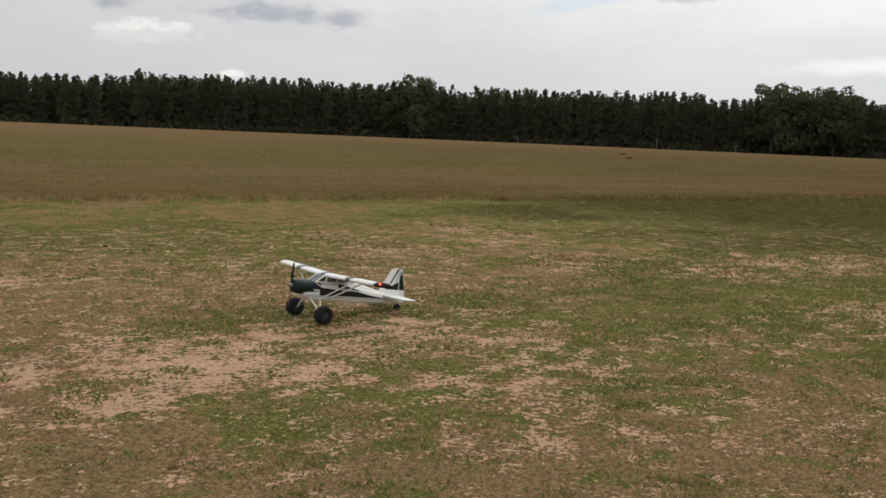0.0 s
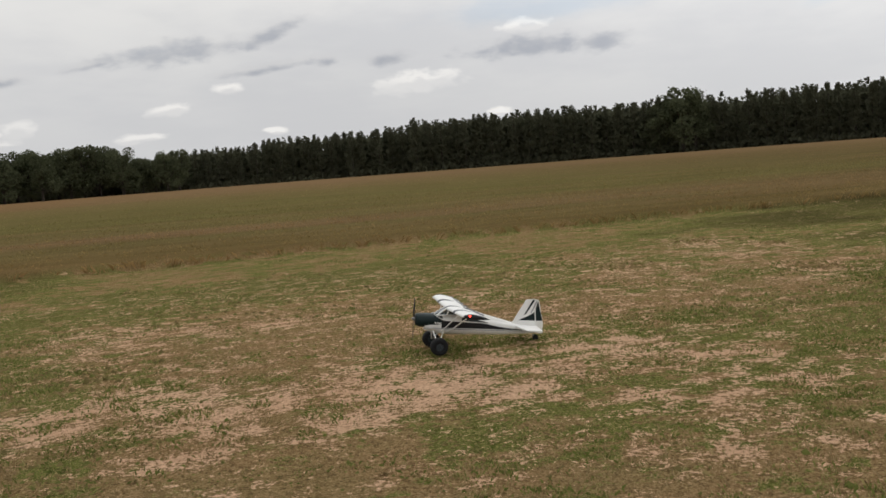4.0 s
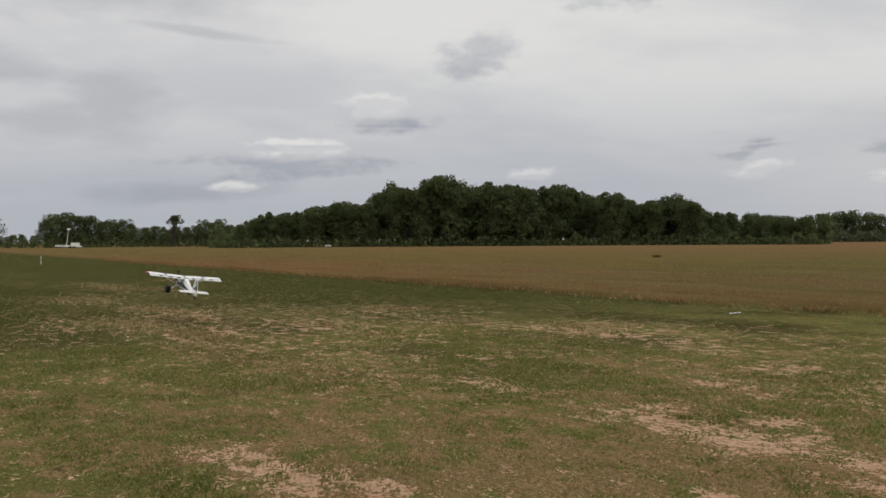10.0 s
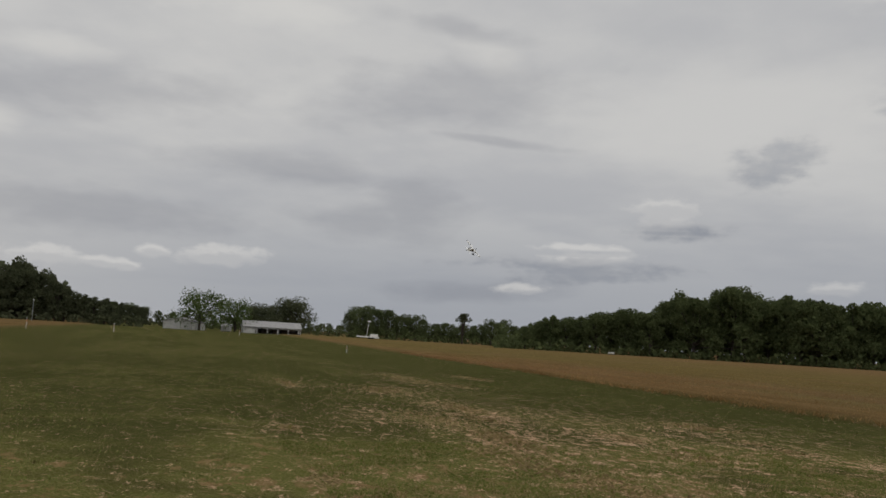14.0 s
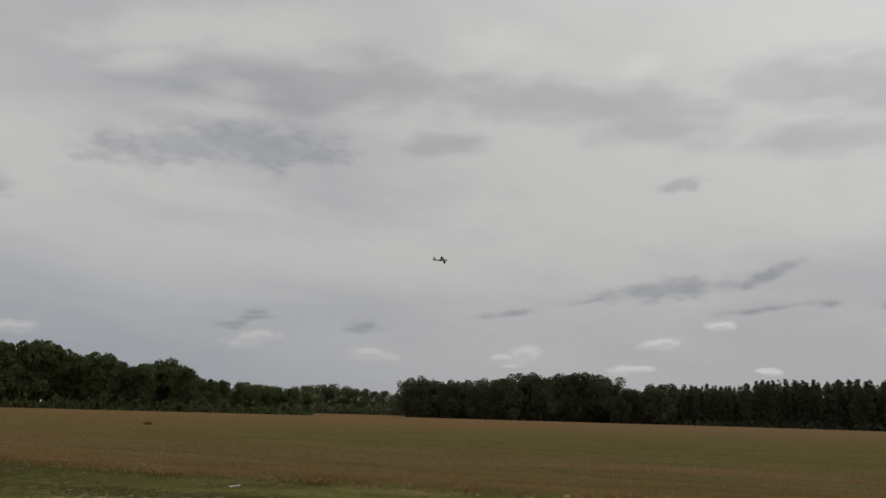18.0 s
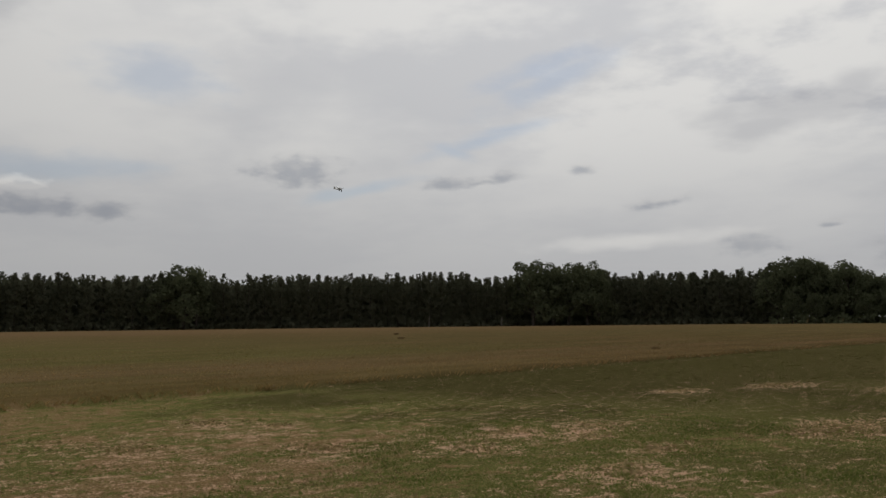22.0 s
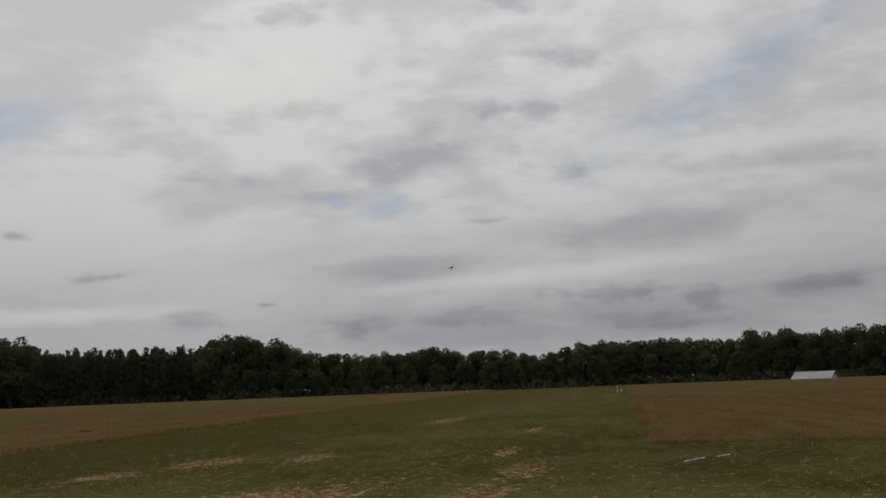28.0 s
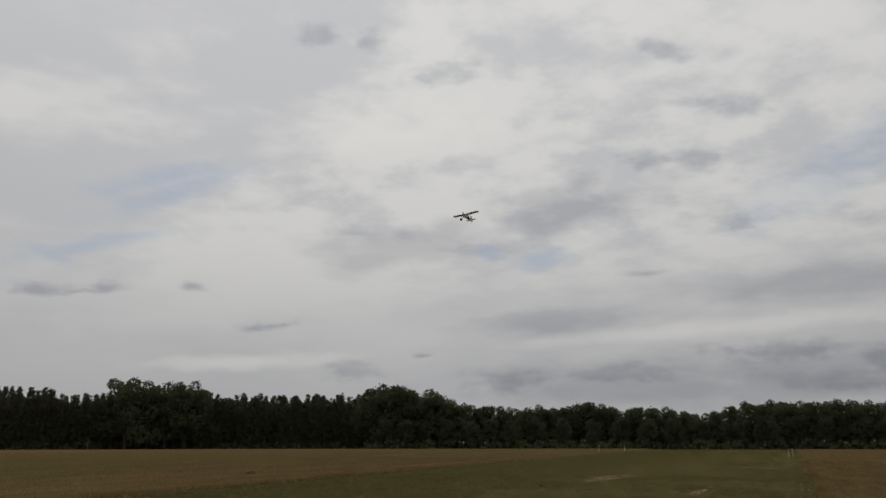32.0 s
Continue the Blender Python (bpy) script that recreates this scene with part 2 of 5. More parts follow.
    cover = g.mix(g.math("MULTIPLY", bank, g.ramp(bearing, -96, -70, .78, 1.0)), cover, (.785, .792, .818), "MULTIPLY")
    # brighter towards the veiled sun
    sun_way = polar(SUN_YAW, math.cos(radians(SUN_EL)), math.sin(radians(SUN_EL))).normalized()
    dot = g.add("ShaderNodeVectorMath", operation="DOT_PRODUCT")
    g.put(dot.inputs[0], way)
    g.put(dot.inputs[1], tuple(sun_way))
    glow = g.ramp(dot.outputs["Value"], .30, .95, .97, 1.55)
    grey = g.ramp(g.math("ADD", reach(GREY, place), worn), 1.55, .45)
    above = g.join(bearing, g.math("ADD", height, .34), 0.0)
    over = g.ramp(g.math("ADD", reach(GREY, above), worn), 1.7, .3)
    body = g.mix(g.ramp(curl, .32, .68), (.61, .64, .70), (.70, .718, .755))
    body = g.mix(g.math("MULTIPLY", g.math("SUBTRACT", 1.0, over), .8), body, (1.05, 1.04, 1.025))
    cover = g.mix(g.math("MULTIPLY", grey, g.math("MULTIPLY", g.ramp(height, 8, 17, .86, .62), g.ramp(height, 4.2, 7.0, .72, 1.0))), cover, body, "MULTIPLY")
    white = g.ramp(g.math("ADD", reach(WHITE, place), lumpy), 1.35, .55)
    under = g.ramp(g.math("ADD", reach(WHITE, above), lumpy), 1.35, .55)
    puff = g.mix(under, (1.20, 1.17, 1.12), (.99, .972, .95))
    cover = g.mix(g.math("MULTIPLY", white, g.math("MULTIPLY", g.ramp(under, 0.0, 1.0, 1.0, .62), g.math("ADD", g.ramp(bearing, -55, -25, .36, .74), g.ramp(bearing, -75, -95, 0.0, .14)))), cover, puff)
    gap = g.ramp(g.math("ADD", reach(BLUE, place), centred(wisp, 1.6)), 1.5, .1, 0.0, .36)
    colour = g.mix(gap, cover, blue)
    colour = g.mix(1.0, colour, g.join(glow, glow, glow), "MULTIPLY")
    back = g.add("ShaderNodeBackground")
    g.put(back.inputs[0], colour)
    g.put(back.inputs[1], 1.0)
    out = g.add("ShaderNodeOutputWorld")
    g.tree.links.new(back.outputs[0], out.inputs[0])


build_world()
lamp = bpy.data.lights.new("sun", "SUN")
lamp.energy, lamp.angle, lamp.color = 0.68, radians(50), (1.0, .95, .88)
sun = new("sun", lamp)
sun.matrix_world = look(polar(SUN_YAW, 50, 90), (0, 0, 0))


# ---------------------------------------------------------------- materials
def material(name, build):
    m = bpy.data.materials.new(name)
    m.use_nodes = True
    g = Graph(m.node_tree)
    shader = g.add("ShaderNodeBsdfPrincipled")
    out = g.add("ShaderNodeOutputMaterial")
    g.tree.links.new(shader.outputs[0], out.inputs[0])
    build(g, shader.inputs)
    return m


def bump(g, pins, height, strength, distance):
    node = g.add("ShaderNodeBump")
    g.put(node.inputs["Height"], height)
    g.put(node.inputs["Strength"], strength)
    g.put(node.inputs["Distance"], distance)
    g.tree.links.new(node.outputs[0], pins["Normal"])


def plain(name, colour, rough=.5, metal=0.0, vary=.15, size=30.0, coat=0.0):
    """Paint, plastic or metal with soft blotches and a fine grain."""
    def build(g, pins):
        where = g.add("ShaderNodeTexCoord").outputs["Object"]
        blot = g.noise(where, size, 5.0)
        grain = g.noise(where, size * 14, 3.0)
        dark = tuple(c * (1 - vary) for c in colour)
        light = tuple(min(1, c * (1 + vary * .6)) for c in colour)
        g.put(pins["Base Color"], g.mix(g.ramp(blot, .3, .7), dark, light))
        g.put(pins["Roughness"], g.ramp(grain, .3, .7, rough * .85, min(1, rough * 1.15)))
        g.put(pins["Metallic"], metal)
        g.put(pins["Coat Weight"], coat)
        g.put(pins["Specular IOR Level"], .3)
        bump(g, pins, grain, .08, .002)
    return material(name, build)


def foliage(name, dark, light, tip=None, through_light=.35, even=.4):
    """Leaves or blades: every piece has its own shade, between dark and light, a few of them the tip colour; light passes in part."""
    m = bpy.data.materials.new(name)
    m.use_nodes = True
    g = Graph(m.node_tree)
    rnd = g.add("ShaderNodeNewGeometry").outputs["Random Per Island"]
    where = g.add("ShaderNodeTexCoord").outputs["Object"]
    broad = g.noise(where, .35, 3.0)
    fac = g.math("ADD", g.math("MULTIPLY", rnd, 1.0 - even), g.math("MULTIPLY", g.ramp(broad, .3, .7), even))
    colour = g.mix(fac, dark, light)
    if tip:
        colour = g.mix(g.ramp(g.math("FRACT", g.math("MULTIPLY", rnd, 7.31)), .72, .8), colour, tip)
    front, back = g.add("ShaderNodeBsdfDiffuse"), g.add("ShaderNodeBsdfTranslucent")
    g.put(front.inputs[0], colour)
    g.put(back.inputs[0], colour)
    both = g.add("ShaderNodeMixShader")
    g.put(both.inputs[0], through_light)
    g.tree.links.new(front.outputs[0], both.inputs[1])
    g.tree.links.new(back.outputs[0], both.inputs[2])
    out = g.add("ShaderNodeOutputMaterial")
    g.tree.links.new(both.outputs[0], out.inputs[0])
    return m


def glow_material(name, colour, strength):
    def build(g, pins):
        g.put(pins["Base Color"], (*colour, 1))
        g.put(pins["Emission Color"], (*colour, 1))
        g.put(pins["Emission Strength"], strength)
    return material(name, build)


def hay_colour(g, where):
    """The tall grass by its place: broad lengthwise drifts of russet, straw and green, with a fine grain."""
    along = g.mapping(where, (0, 0, 0), (0, 0, STRIP), (1, 1, 1), "TEXTURE")
    drift = g.mapping(along, (0, 0, 0), (0, 0, 0), (.14, 1.0, 1.0))
    f1 = g.noise(drift, .085, 4.0, .6)
    f2 = g.noise(g.mapping(drift, (31, 12, 0)), .30, 5.0, .62)
    f3 = g.noise(g.mapping(drift, (3, 42, 0)), 1.3, 5.0, .7)
    tone = g.mix(g.ramp(f3, .3, .7), (.124, .085, .039), (.184, .128, .064))
    tone = g.mix(g.math("MULTIPLY", g.ramp(f1, .40, .60), .75), tone, g.mix(g.ramp(f3, .3, .7), (.098, .084, .031), (.152, .130, .051)))
    out = g.math("ADD", g.xyz(along)[1], g.math("MULTIPLY", f1, 22.0))
    tone = g.mix(g.ramp(out, 36, 28, 0.0, .6), tone, g.mix(g.ramp(f3, .3, .7), (.128, .078, .032), (.186, .114, .050)))
    tone = g.mix(g.math("MULTIPLY", g.ramp(out, 34, 46), g.ramp(out, 110, 62, 0.0, .75)), tone, g.mix(g.ramp(f3, .3, .7), (.094, .084, .029), (.147, .130, .048)))
    tone = g.mix(g.ramp(out, 60, 170, 0.0, .6), tone, (.186, .113, .064))
    tone = g.mix(g.ramp(g.xyz(along)[0], -14, -45, 0.0, .28), tone, g.mix(g.ramp(f3, .3, .7), (.150, .082, .034), (.212, .120, .050)))
    tone = g.mix(g.math("MULTIPLY", g.ramp(g.xyz(along)[0], 5, 50, 0.0, .75), g.ramp(out, 170, 60, .3, 1.0)), tone, g.mix(g.ramp(f3, .3, .7), (.086, .063, .029), (.126, .091, .042)))
    tone = g.mix(g.ramp(g.xyz(along)[1], 6, 0, 0.0, .55), tone, g.mix(g.ramp(f3, .3, .7), (.092, .066, .029), (.136, .098, .043)))
    return g.mix(g.math("MULTIPLY", g.ramp(f2, .48, .70), .4), tone, (.192, .113, .064))


def build_hay_blade(name, lift):
    """Stems and heads of the tall grass, in the colour of their place, brightened by lift to offset their own shade."""
    m = bpy.data.materials.new(name)
    m.use_nodes = True
    g = Graph(m.node_tree)
    rnd = g.add("ShaderNodeNewGeometry").outputs["Random Per Island"]
    tone = hay_colour(g, g.add("ShaderNodeTexCoord").outputs["Object"])
    tone = g.mix(1.0, tone, g.mix(rnd, (lift * .8, lift * .8, lift * .72), (lift * 1.2, lift * 1.18, lift * 1.2)), "MULTIPLY")
    front, back = g.add("ShaderNodeBsdfDiffuse"), g.add("ShaderNodeBsdfTranslucent")
    g.put(front.inputs[0], tone)
    g.put(back.inputs[0], tone)
    both = g.add("ShaderNodeMixShader")
    g.put(both.inputs[0], .5)
    g.tree.links.new(front.outputs[0], both.inputs[1])
    g.tree.links.new(back.outputs[0], both.inputs[2])
    out = g.add("ShaderNodeOutputMaterial")
    g.tree.links.new(both.outputs[0], out.inputs[0])
    return m


def build_ground(g, pins):
    where = g.add("ShaderNodeTexCoord").outputs["Object"]

    def attribute(name):
        return g.add("ShaderNodeAttribute", attribute_name=name).outputs["Fac"]

    def centred(value, amount):
        return g.math("MULTIPLY", g.math("SUBTRACT", value, .5), amount)
    bare, green, field = attribute("bare"), attribute("green"), attribute("field")
    along = g.mapping(where, (0, 0, 0), (0, 0, STRIP), (1, 1, 1), "TEXTURE")
    long = g.mapping(along, (0, 0, 0), (0, 0, 0), (.75, 1.0, 1.0))
    n1 = g.noise(long, 1.3, 5.0, .6)
    n2 = g.noise(g.mapping(long, (4, 9, 2)), 5.6, 7.0, .74)
    n3 = g.noise(g.mapping(where, (8, 1, 6)), 26.0, 5.0, .7)
    n4 = g.noise(g.mapping(where, (2, 7, 3)), 75.0, 4.0, .75)
    n5 = g.noise(g.mapping(long, (14, 3, 8)), 3.4, 6.0, .66)
    # thatch and green growth
    straw = g.mix(g.ramp(n3, .3, .7), (.128, .086, .036), (.335, .230, .110))
    straw = g.mix(g.ramp(n1, .40, .62), straw, g.mix(g.ramp(n3, .3, .7), (.148, .092, .041), (.360, .232, .117)))
    leaf = g.mix(g.ramp(n3, .3, .7), (.070, .078, .019), (.180, .190, .050))
    lush = g.mix(g.ramp(n3, .3, .7), (.045, .041, .014), (.093, .083, .029))
    lush = g.mix(g.ramp(g.xyz(along)[0], -4, -14), lush, g.mix(g.ramp(n3, .3, .7), (.037, .041, .012), (.078, .084, .026)))
    leaf = g.mix(g.ramp(green, .62, 1.15), leaf, lush)
    leafy = g.math("ADD", g.math("ADD", green, centred(n5, 2.9)), centred(n3, 1.2))
    turf = g.mix(g.ramp(leafy, .42, .60), straw, leaf)
    # fine dark specks: the small shadows between tufts, put into the colour
    turf = g.mix(g.ramp(n4, .48, .37, 0.0, .62), turf, (.032, .028, .010))
    turf = g.mix(g.math("MULTIPLY", g.ramp(n4, .52, .61, 0.0, .62), g.ramp(green, .7, 1.3, 1.0, .22)), turf, (.42, .32, .165))
    # sand
    sand = g.mix(g.ramp(n3, .3, .7), (.42, .264, .160), (.72, .480, .318))
    sand = g.mix(g.ramp(n1, .35, .7, 0.0, .6), sand, (.52, .325, .20))
    sandy = g.math("ADD", g.math("ADD", bare, centred(n2, 3.3)), g.math("ADD", centred(n3, 2.4), centred(n4, 1.2)))
    mown = g.mix(g.ramp(sandy, .51, .59), turf, sand)
    g.put(pins["Base Color"], g.mix(field, mown, hay_colour(g, where)))
    g.put(pins["Roughness"], .95)
    g.put(pins["Specular IOR Level"], 0.0)
    rough = g.math("ADD", g.math("MULTIPLY", n3, .6), g.math("MULTIPLY", n2, .8))
    bump(g, pins, g.math("ADD", rough, g.math("MULTIPLY", n4, .35)), .9, .06)


M_GROUND = material("mown_turf_and_sand", build_ground)
M_BLADE = foliage("green_grass", (.076, .096, .022), (.225, .258, .070), (.36, .30, .13), .5)
M_LUSH = foliage("lush_grass", (.050, .045, .015), (.097, .086, .031), (.116, .094, .039), .5)
M_STRAW = foliage("dry_grass", (.13, .092, .040), (.52, .39, .21), (.20, .185, .065), .5)
M_LUMP = foliage("turf_lump", (.095, .078, .030), (.255, .190, .085), (.105, .112, .032), .15, .25)
M_HAY = build_hay_blade("hay_grass", 1.9)
M_WEED = foliage("dark_weed", (.15, .105, .05), (.25, .18, .09), None, .5)
M_PINE = foliage("pine_needles", (.094, .099, .066), (.116, .121, .079), (.128, .131, .086), .5, .8)
M_LEAF = foliage("oak_leaves", (.078, .097, .044), (.112, .137, .060), (.132, .156, .068), .5, .75)
M_LEAF_PALE = foliage("pecan_leaves", (.04, .065, .018), (.11, .15, .05), (.15, .18, .07))
M_LEAF_DARK = foliage("dark_leaves", (.086, .097, .057), (.108, .120, .068), (.122, .134, .075), .5, .75)
M_BARK = plain("bark", (.055, .045, .036), .95, vary=.4, size=6.0)
M_DEAD = plain("bleached_wood", (.15, .135, .115), .9, vary=.3, size=12.0)
M_TIN = plain("galvanised_roof", (.34, .335, .33), .6, .35, .2, 2.0)
M_TIN_WHITE = plain("white_metal_siding", (.46, .455, .44), .6, 0, .12, 1.5)
M_SHADE = plain("shed_shade", (.07, .055, .045), .9, 0, .3, 3.0)
M_PVC = plain("white_pvc", (.74, .73, .70), .4, 0, .12, 9.0)
M_ORANGE = plain("orange_band", (.55, .16, .05), .5, 0, .1, 9.0)
M_STEEL = plain("grey_steel", (.30, .31, .32), .45, .8, .15, 9.0)
M_FOAM = plain("white_foam_paint", (.80, .80, .78), .42, 0, .05, 12.0)
M_TEAL = plain("dark_green_paint", (.004, .015, .016), .42, 0, .15, 14.0, 0)
M_BLACK = plain("black_decal", (.012, .013, .016), .35, 0, .1, 20.0)
M_CHAR = plain("charcoal_decal", (.035, .045, .050), .4, 0, .1, 20.0)
M_TYRE = plain("black_foam_rubber", (.012, .012, .013), .85, 0, .25, 40.0)
M_GREYDEC = plain("grey_decal", (.30, .31, .33), .45, 0, .1, 20.0)
M_RED_LAMP = glow_material("red_lamp", (1.0, .05, .03), 6.0)


def build_glass(g, pins):
    g.put(pins["Base Color"], (.20, .23, .24, 1))
    g.put(pins["Roughness"], .08)
    g.put(pins["IOR"], 1.45)
    g.put(pins["Transmission Weight"], .75)


M_GLASS = material("tinted_canopy", build_glass)


# ---------------------------------------------------------------- mesh helpers
def tri_mesh(name, verts, faces, mat, smooth=False):
    """A mesh from arrays of places and triangles."""
    verts, faces = np.asarray(verts, np.float32), np.asarray(faces, np.int32)
    me = bpy.data.meshes.new(name)
    me.vertices.add(len(verts))
    me.vertices.foreach_set("co", verts.ravel())
    me.loops.add(faces.size)
    me.loops.foreach_set("vertex_index", faces.ravel())
    me.polygons.add(len(faces))
    me.polygons.foreach_set("loop_start", np.arange(0, faces.size, faces.shape[1], dtype=np.int32))
    if smooth:
        me.polygons.foreach_set("use_smooth", np.ones(len(faces), bool))
    me.materials.append(mat)
    me.update(calc_edges=True)
    return me


def part(name, bm, mat, parent, label="", smooth=False):
    """Links a bmesh as one mesh object under a thing or a part."""
    me = bpy.data.meshes.new(name)
    bmesh.ops.recalc_face_normals(bm, faces=bm.faces)
    bm.to_mesh(me)
    bm.free()
    me.materials.append(mat)
    if smooth:
        for p in me.polygons:
            p.use_smooth = True
    ob = new(name, me)
    ob.parent = parent
    if label:
        tagged(ob, label)
    return ob


def box(bm, size, centre=(0, 0, 0), turn=None, bevel=0.0):
    m = Matrix.Translation(centre) @ (turn or Matrix.Identity(4)) @ Matrix.Diagonal((*size, 1))
    got = bmesh.ops.create_cube(bm, size=1.0, matrix=m)
    if bevel:
        edges = list({e for v in got["verts"] for e in v.link_edges})
        bmesh.ops.bevel(bm, geom=edges, offset=bevel, segments=2, affect="EDGES", profile=.6)
    return bm


def tube(bm, a, b, r0, r1, sides=8):
    a, b = Vector(a), Vector(b)
    turn = (b - a).to_track_quat("Z", "Y").to_matrix().to_4x4()
    m = Matrix.Translation((a + b) / 2) @ turn
    bmesh.ops.create_cone(bm, cap_ends=True, segments=sides, radius1=r0, radius2=r1, depth=(b - a).length, matrix=m)
    return bm


def loft(bm, rings, close=True):
    """Skins rings of equal length, one after the other, and caps both ends."""
    made = [[bm.verts.new(p) for p in ring] for ring in rings]
    n = len(made[0])
    for r0, r1 in zip(made, made[1:]):
        for i in range(n):
            bm.faces.new((r0[i], r0[(i + 1) % n], r1[(i + 1) % n], r1[i]))
    if close:
        bm.faces.new(made[0][::-1])
        bm.faces.new(made[-1])
    return bm


def thing(name, place, label, category, group="", turn=0.0):
    ob = new(name)
    ob.matrix_world = Matrix.Translation(place) @ pose(0, 0, 0, 0, 0, turn)
    return tagged(ob, label, category, group)


# ---------------------------------------------------------------- ground
def lattice(seed, size=256):
    return np.random.default_rng(seed).random((size, size))


def value_noise(x, y, seed, octaves=4, gain=.55):
    """Smooth noise in 0..1 on arrays of places."""
    total, amp, norm = np.zeros_like(x), 1.0, 0.0
    for o in range(octaves):
        grid = lattice(seed + o)
        xi, yi = np.floor(x).astype(int), np.floor(y).astype(int)
        fx, fy = x - xi, y - yi
        fx, fy = fx * fx * (3 - 2 * fx), fy * fy * (3 - 2 * fy)
        a, b = grid[xi % 256, yi % 256], grid[(xi + 1) % 256, yi % 256]
        c, d = grid[xi % 256, (yi + 1) % 256], grid[(xi + 1) % 256, (yi + 1) % 256]
        total += amp * ((a * (1 - fx) + b * fx) * (1 - fy) + (c * (1 - fx) + d * fx) * fy)
        norm += amp
        amp *= gain
        x, y = x * 2.03 + 11.3, y * 2.03 + 5.7
    return total / norm


# Bare sandy places on the strip: u, v, half length, half width.
SAND_NEAR_A = [
    (0.97, 6.07, 0.61, 0.61), (0.44, 5.20, 0.25, 0.19), (1.71, 6.60, 0.15, 0.19), (2.37, 5.71, 0.39, 0.13), (2.34, 5.02, 0.17, 0.19), (1.76, 5.63, 0.12, 0.12), (3.09, 5.21, 0.12, 0.12),
    (3.38, 5.05, 0.12, 0.12), (3.49, 5.70, 0.13, 0.12), (3.58, 4.98, 0.13, 0.16), (3.18, 5.86, 0.12, 0.14), (2.77, 4.79, 0.12, 0.12), (2.84, 6.50, 0.13, 0.26), (2.52, 6.47, 0.12, 0.13),
    (6.53, 11.15, 0.39, 0.29), (5.93, 8.62, 0.34, 0.18), (2.19, 3.89, 0.12, 0.12)]
SAND_NEAR_B = [
    (2.30, 9.84, 0.12, 0.25), (0.68, 6.19, 0.32, 0.68), (1.27, 5.96, 0.22, 0.24), (-1.07, 6.60, 0.47, 0.37), (-1.37, 5.91, 0.20, 0.21), (-0.59, 6.05, 0.28, 0.31), (0.02, 5.99, 0.33, 0.15),
    (0.40, 5.27, 0.19, 0.17), (-0.60, 4.99, 0.14, 0.20), (1.70, 5.60, 0.12, 0.22), (2.19, 6.01, 0.18, 0.12), (2.40, 6.68, 0.21, 0.18), (-1.67, 9.69, 0.32, 0.55), (-0.97, 9.58, 0.14, 0.29),
    (0.03, 9.42, 0.25, 0.21), (-2.25, 9.81, 0.15, 0.22), (-0.25, 5.37, 0.13, 0.16)]
SAND_MID_A = [
    (-5.07, 5.89, 0.20, 0.23), (-4.30, 5.67, 0.25, 0.13), (-3.69, 5.61, 0.13, 0.19), (-3.44, 5.75, 0.12, 0.13), (-2.69, 5.86, 0.17, 0.16), (-2.21, 5.14, 0.21, 0.12), (-2.98, 4.32, 0.12, 0.12),
    (-2.81, 3.19, 0.20, 0.12), (-1.74, 3.53, 0.12, 0.12), (-9.41, 10.58, 0.55, 0.61), (-7.97, 10.57, 0.31, 0.41), (-10.72, 10.95, 0.35, 0.35), (-4.34, 9.17, 0.22, 0.43), (-5.52, 9.46, 0.38, 0.29),
    (-3.51, 9.55, 0.12, 0.27), (-5.02, 5.75, 0.17, 0.19)]
SAND_MID_B = [
    (-4.09, 5.80, 0.19, 0.25), (-3.60, 5.54, 0.13, 0.19), (-3.52, 6.17, 0.17, 0.19), (-2.62, 5.94, 0.15, 0.20), (-2.28, 5.18, 0.12, 0.15), (-5.00, 6.33, 0.20, 0.22), (-4.02, 6.62, 0.15, 0.17),
    (-3.42, 3.05, 0.17, 0.15), (-2.72, 3.28, 0.12, 0.12), (-10.91, 10.43, 0.55, 0.52), (-9.53, 10.55, 0.49, 0.53), (-13.21, 9.82, 0.47, 0.35), (-7.42, 10.18, 0.48, 0.41),
    (-5.61, 7.76, 0.13, 0.17), (-8.75, 7.28, 0.31, 0.25), (-5.85, 2.52, .26, .16), (-5.30, 2.55, .30, .22), (-4.85, 2.60, .28, .22), (-4.45, 2.85, .2, .12)]
SAND_FAR_A = [
    (-24.54, 6.03, 1.94, 1.05), (-25.98, 3.46, 2.12, 0.31), (-33.94, 12.16, 1.86, 0.67), (-28.10, 9.49, 1.26, 0.42), (-14.62, 1.88, 0.45, 0.26), (-16.40, 5.09, 2.09, 0.91), (-13.88, 5.30, 1.29, 0.56),
    (-12.12, 4.62, 1.04, 0.66), (-10.56, 4.49, 0.84, 0.58), (-9.42, 4.89, 0.79, 0.57), (-13.96, 7.69, 0.84, 0.46)]
SAND_FAR_B = [
    (-11.70, 7.68, 0.81, 0.53), (-13.80, 10.21, 0.46, 0.34), (-8.46, 4.99, 0.74, 0.59), (-9.74, 1.61, 0.41, 0.26), (-30.93, 8.58, 3.91, 1.10), (-19.39, 6.53, 1.84, 0.63), (-16.94, 6.10, 0.79, 0.49),
    (-13.45, 5.28, 1.27, 0.52), (-16.38, 10.86, 1.10, 0.75), (-12.65, 10.04, 0.56, 0.46), (-10.52, 11.09, 0.94, 1.03)]
SAND_EDGE_A = [
    (13.14, 5.67, 0.86, 0.62), (12.10, 5.57, 0.57, 0.52), (4.61, 11.06, 0.41, 0.97), (9.76, 7.66, 0.42, 0.35), (7.80, 5.62, 0.61, 0.56), (7.39, 11.97, 0.20, 0.33), (7.78, 7.84, 0.33, 0.43),
    (10.48, 3.13, 0.98, 0.27), (6.43, 9.29, 0.35, 0.49), (6.73, 13.17, 0.36, 0.62), (13.02, 5.04, 1.31, 0.84), (10.84, 1.81, 0.37, 0.42)]
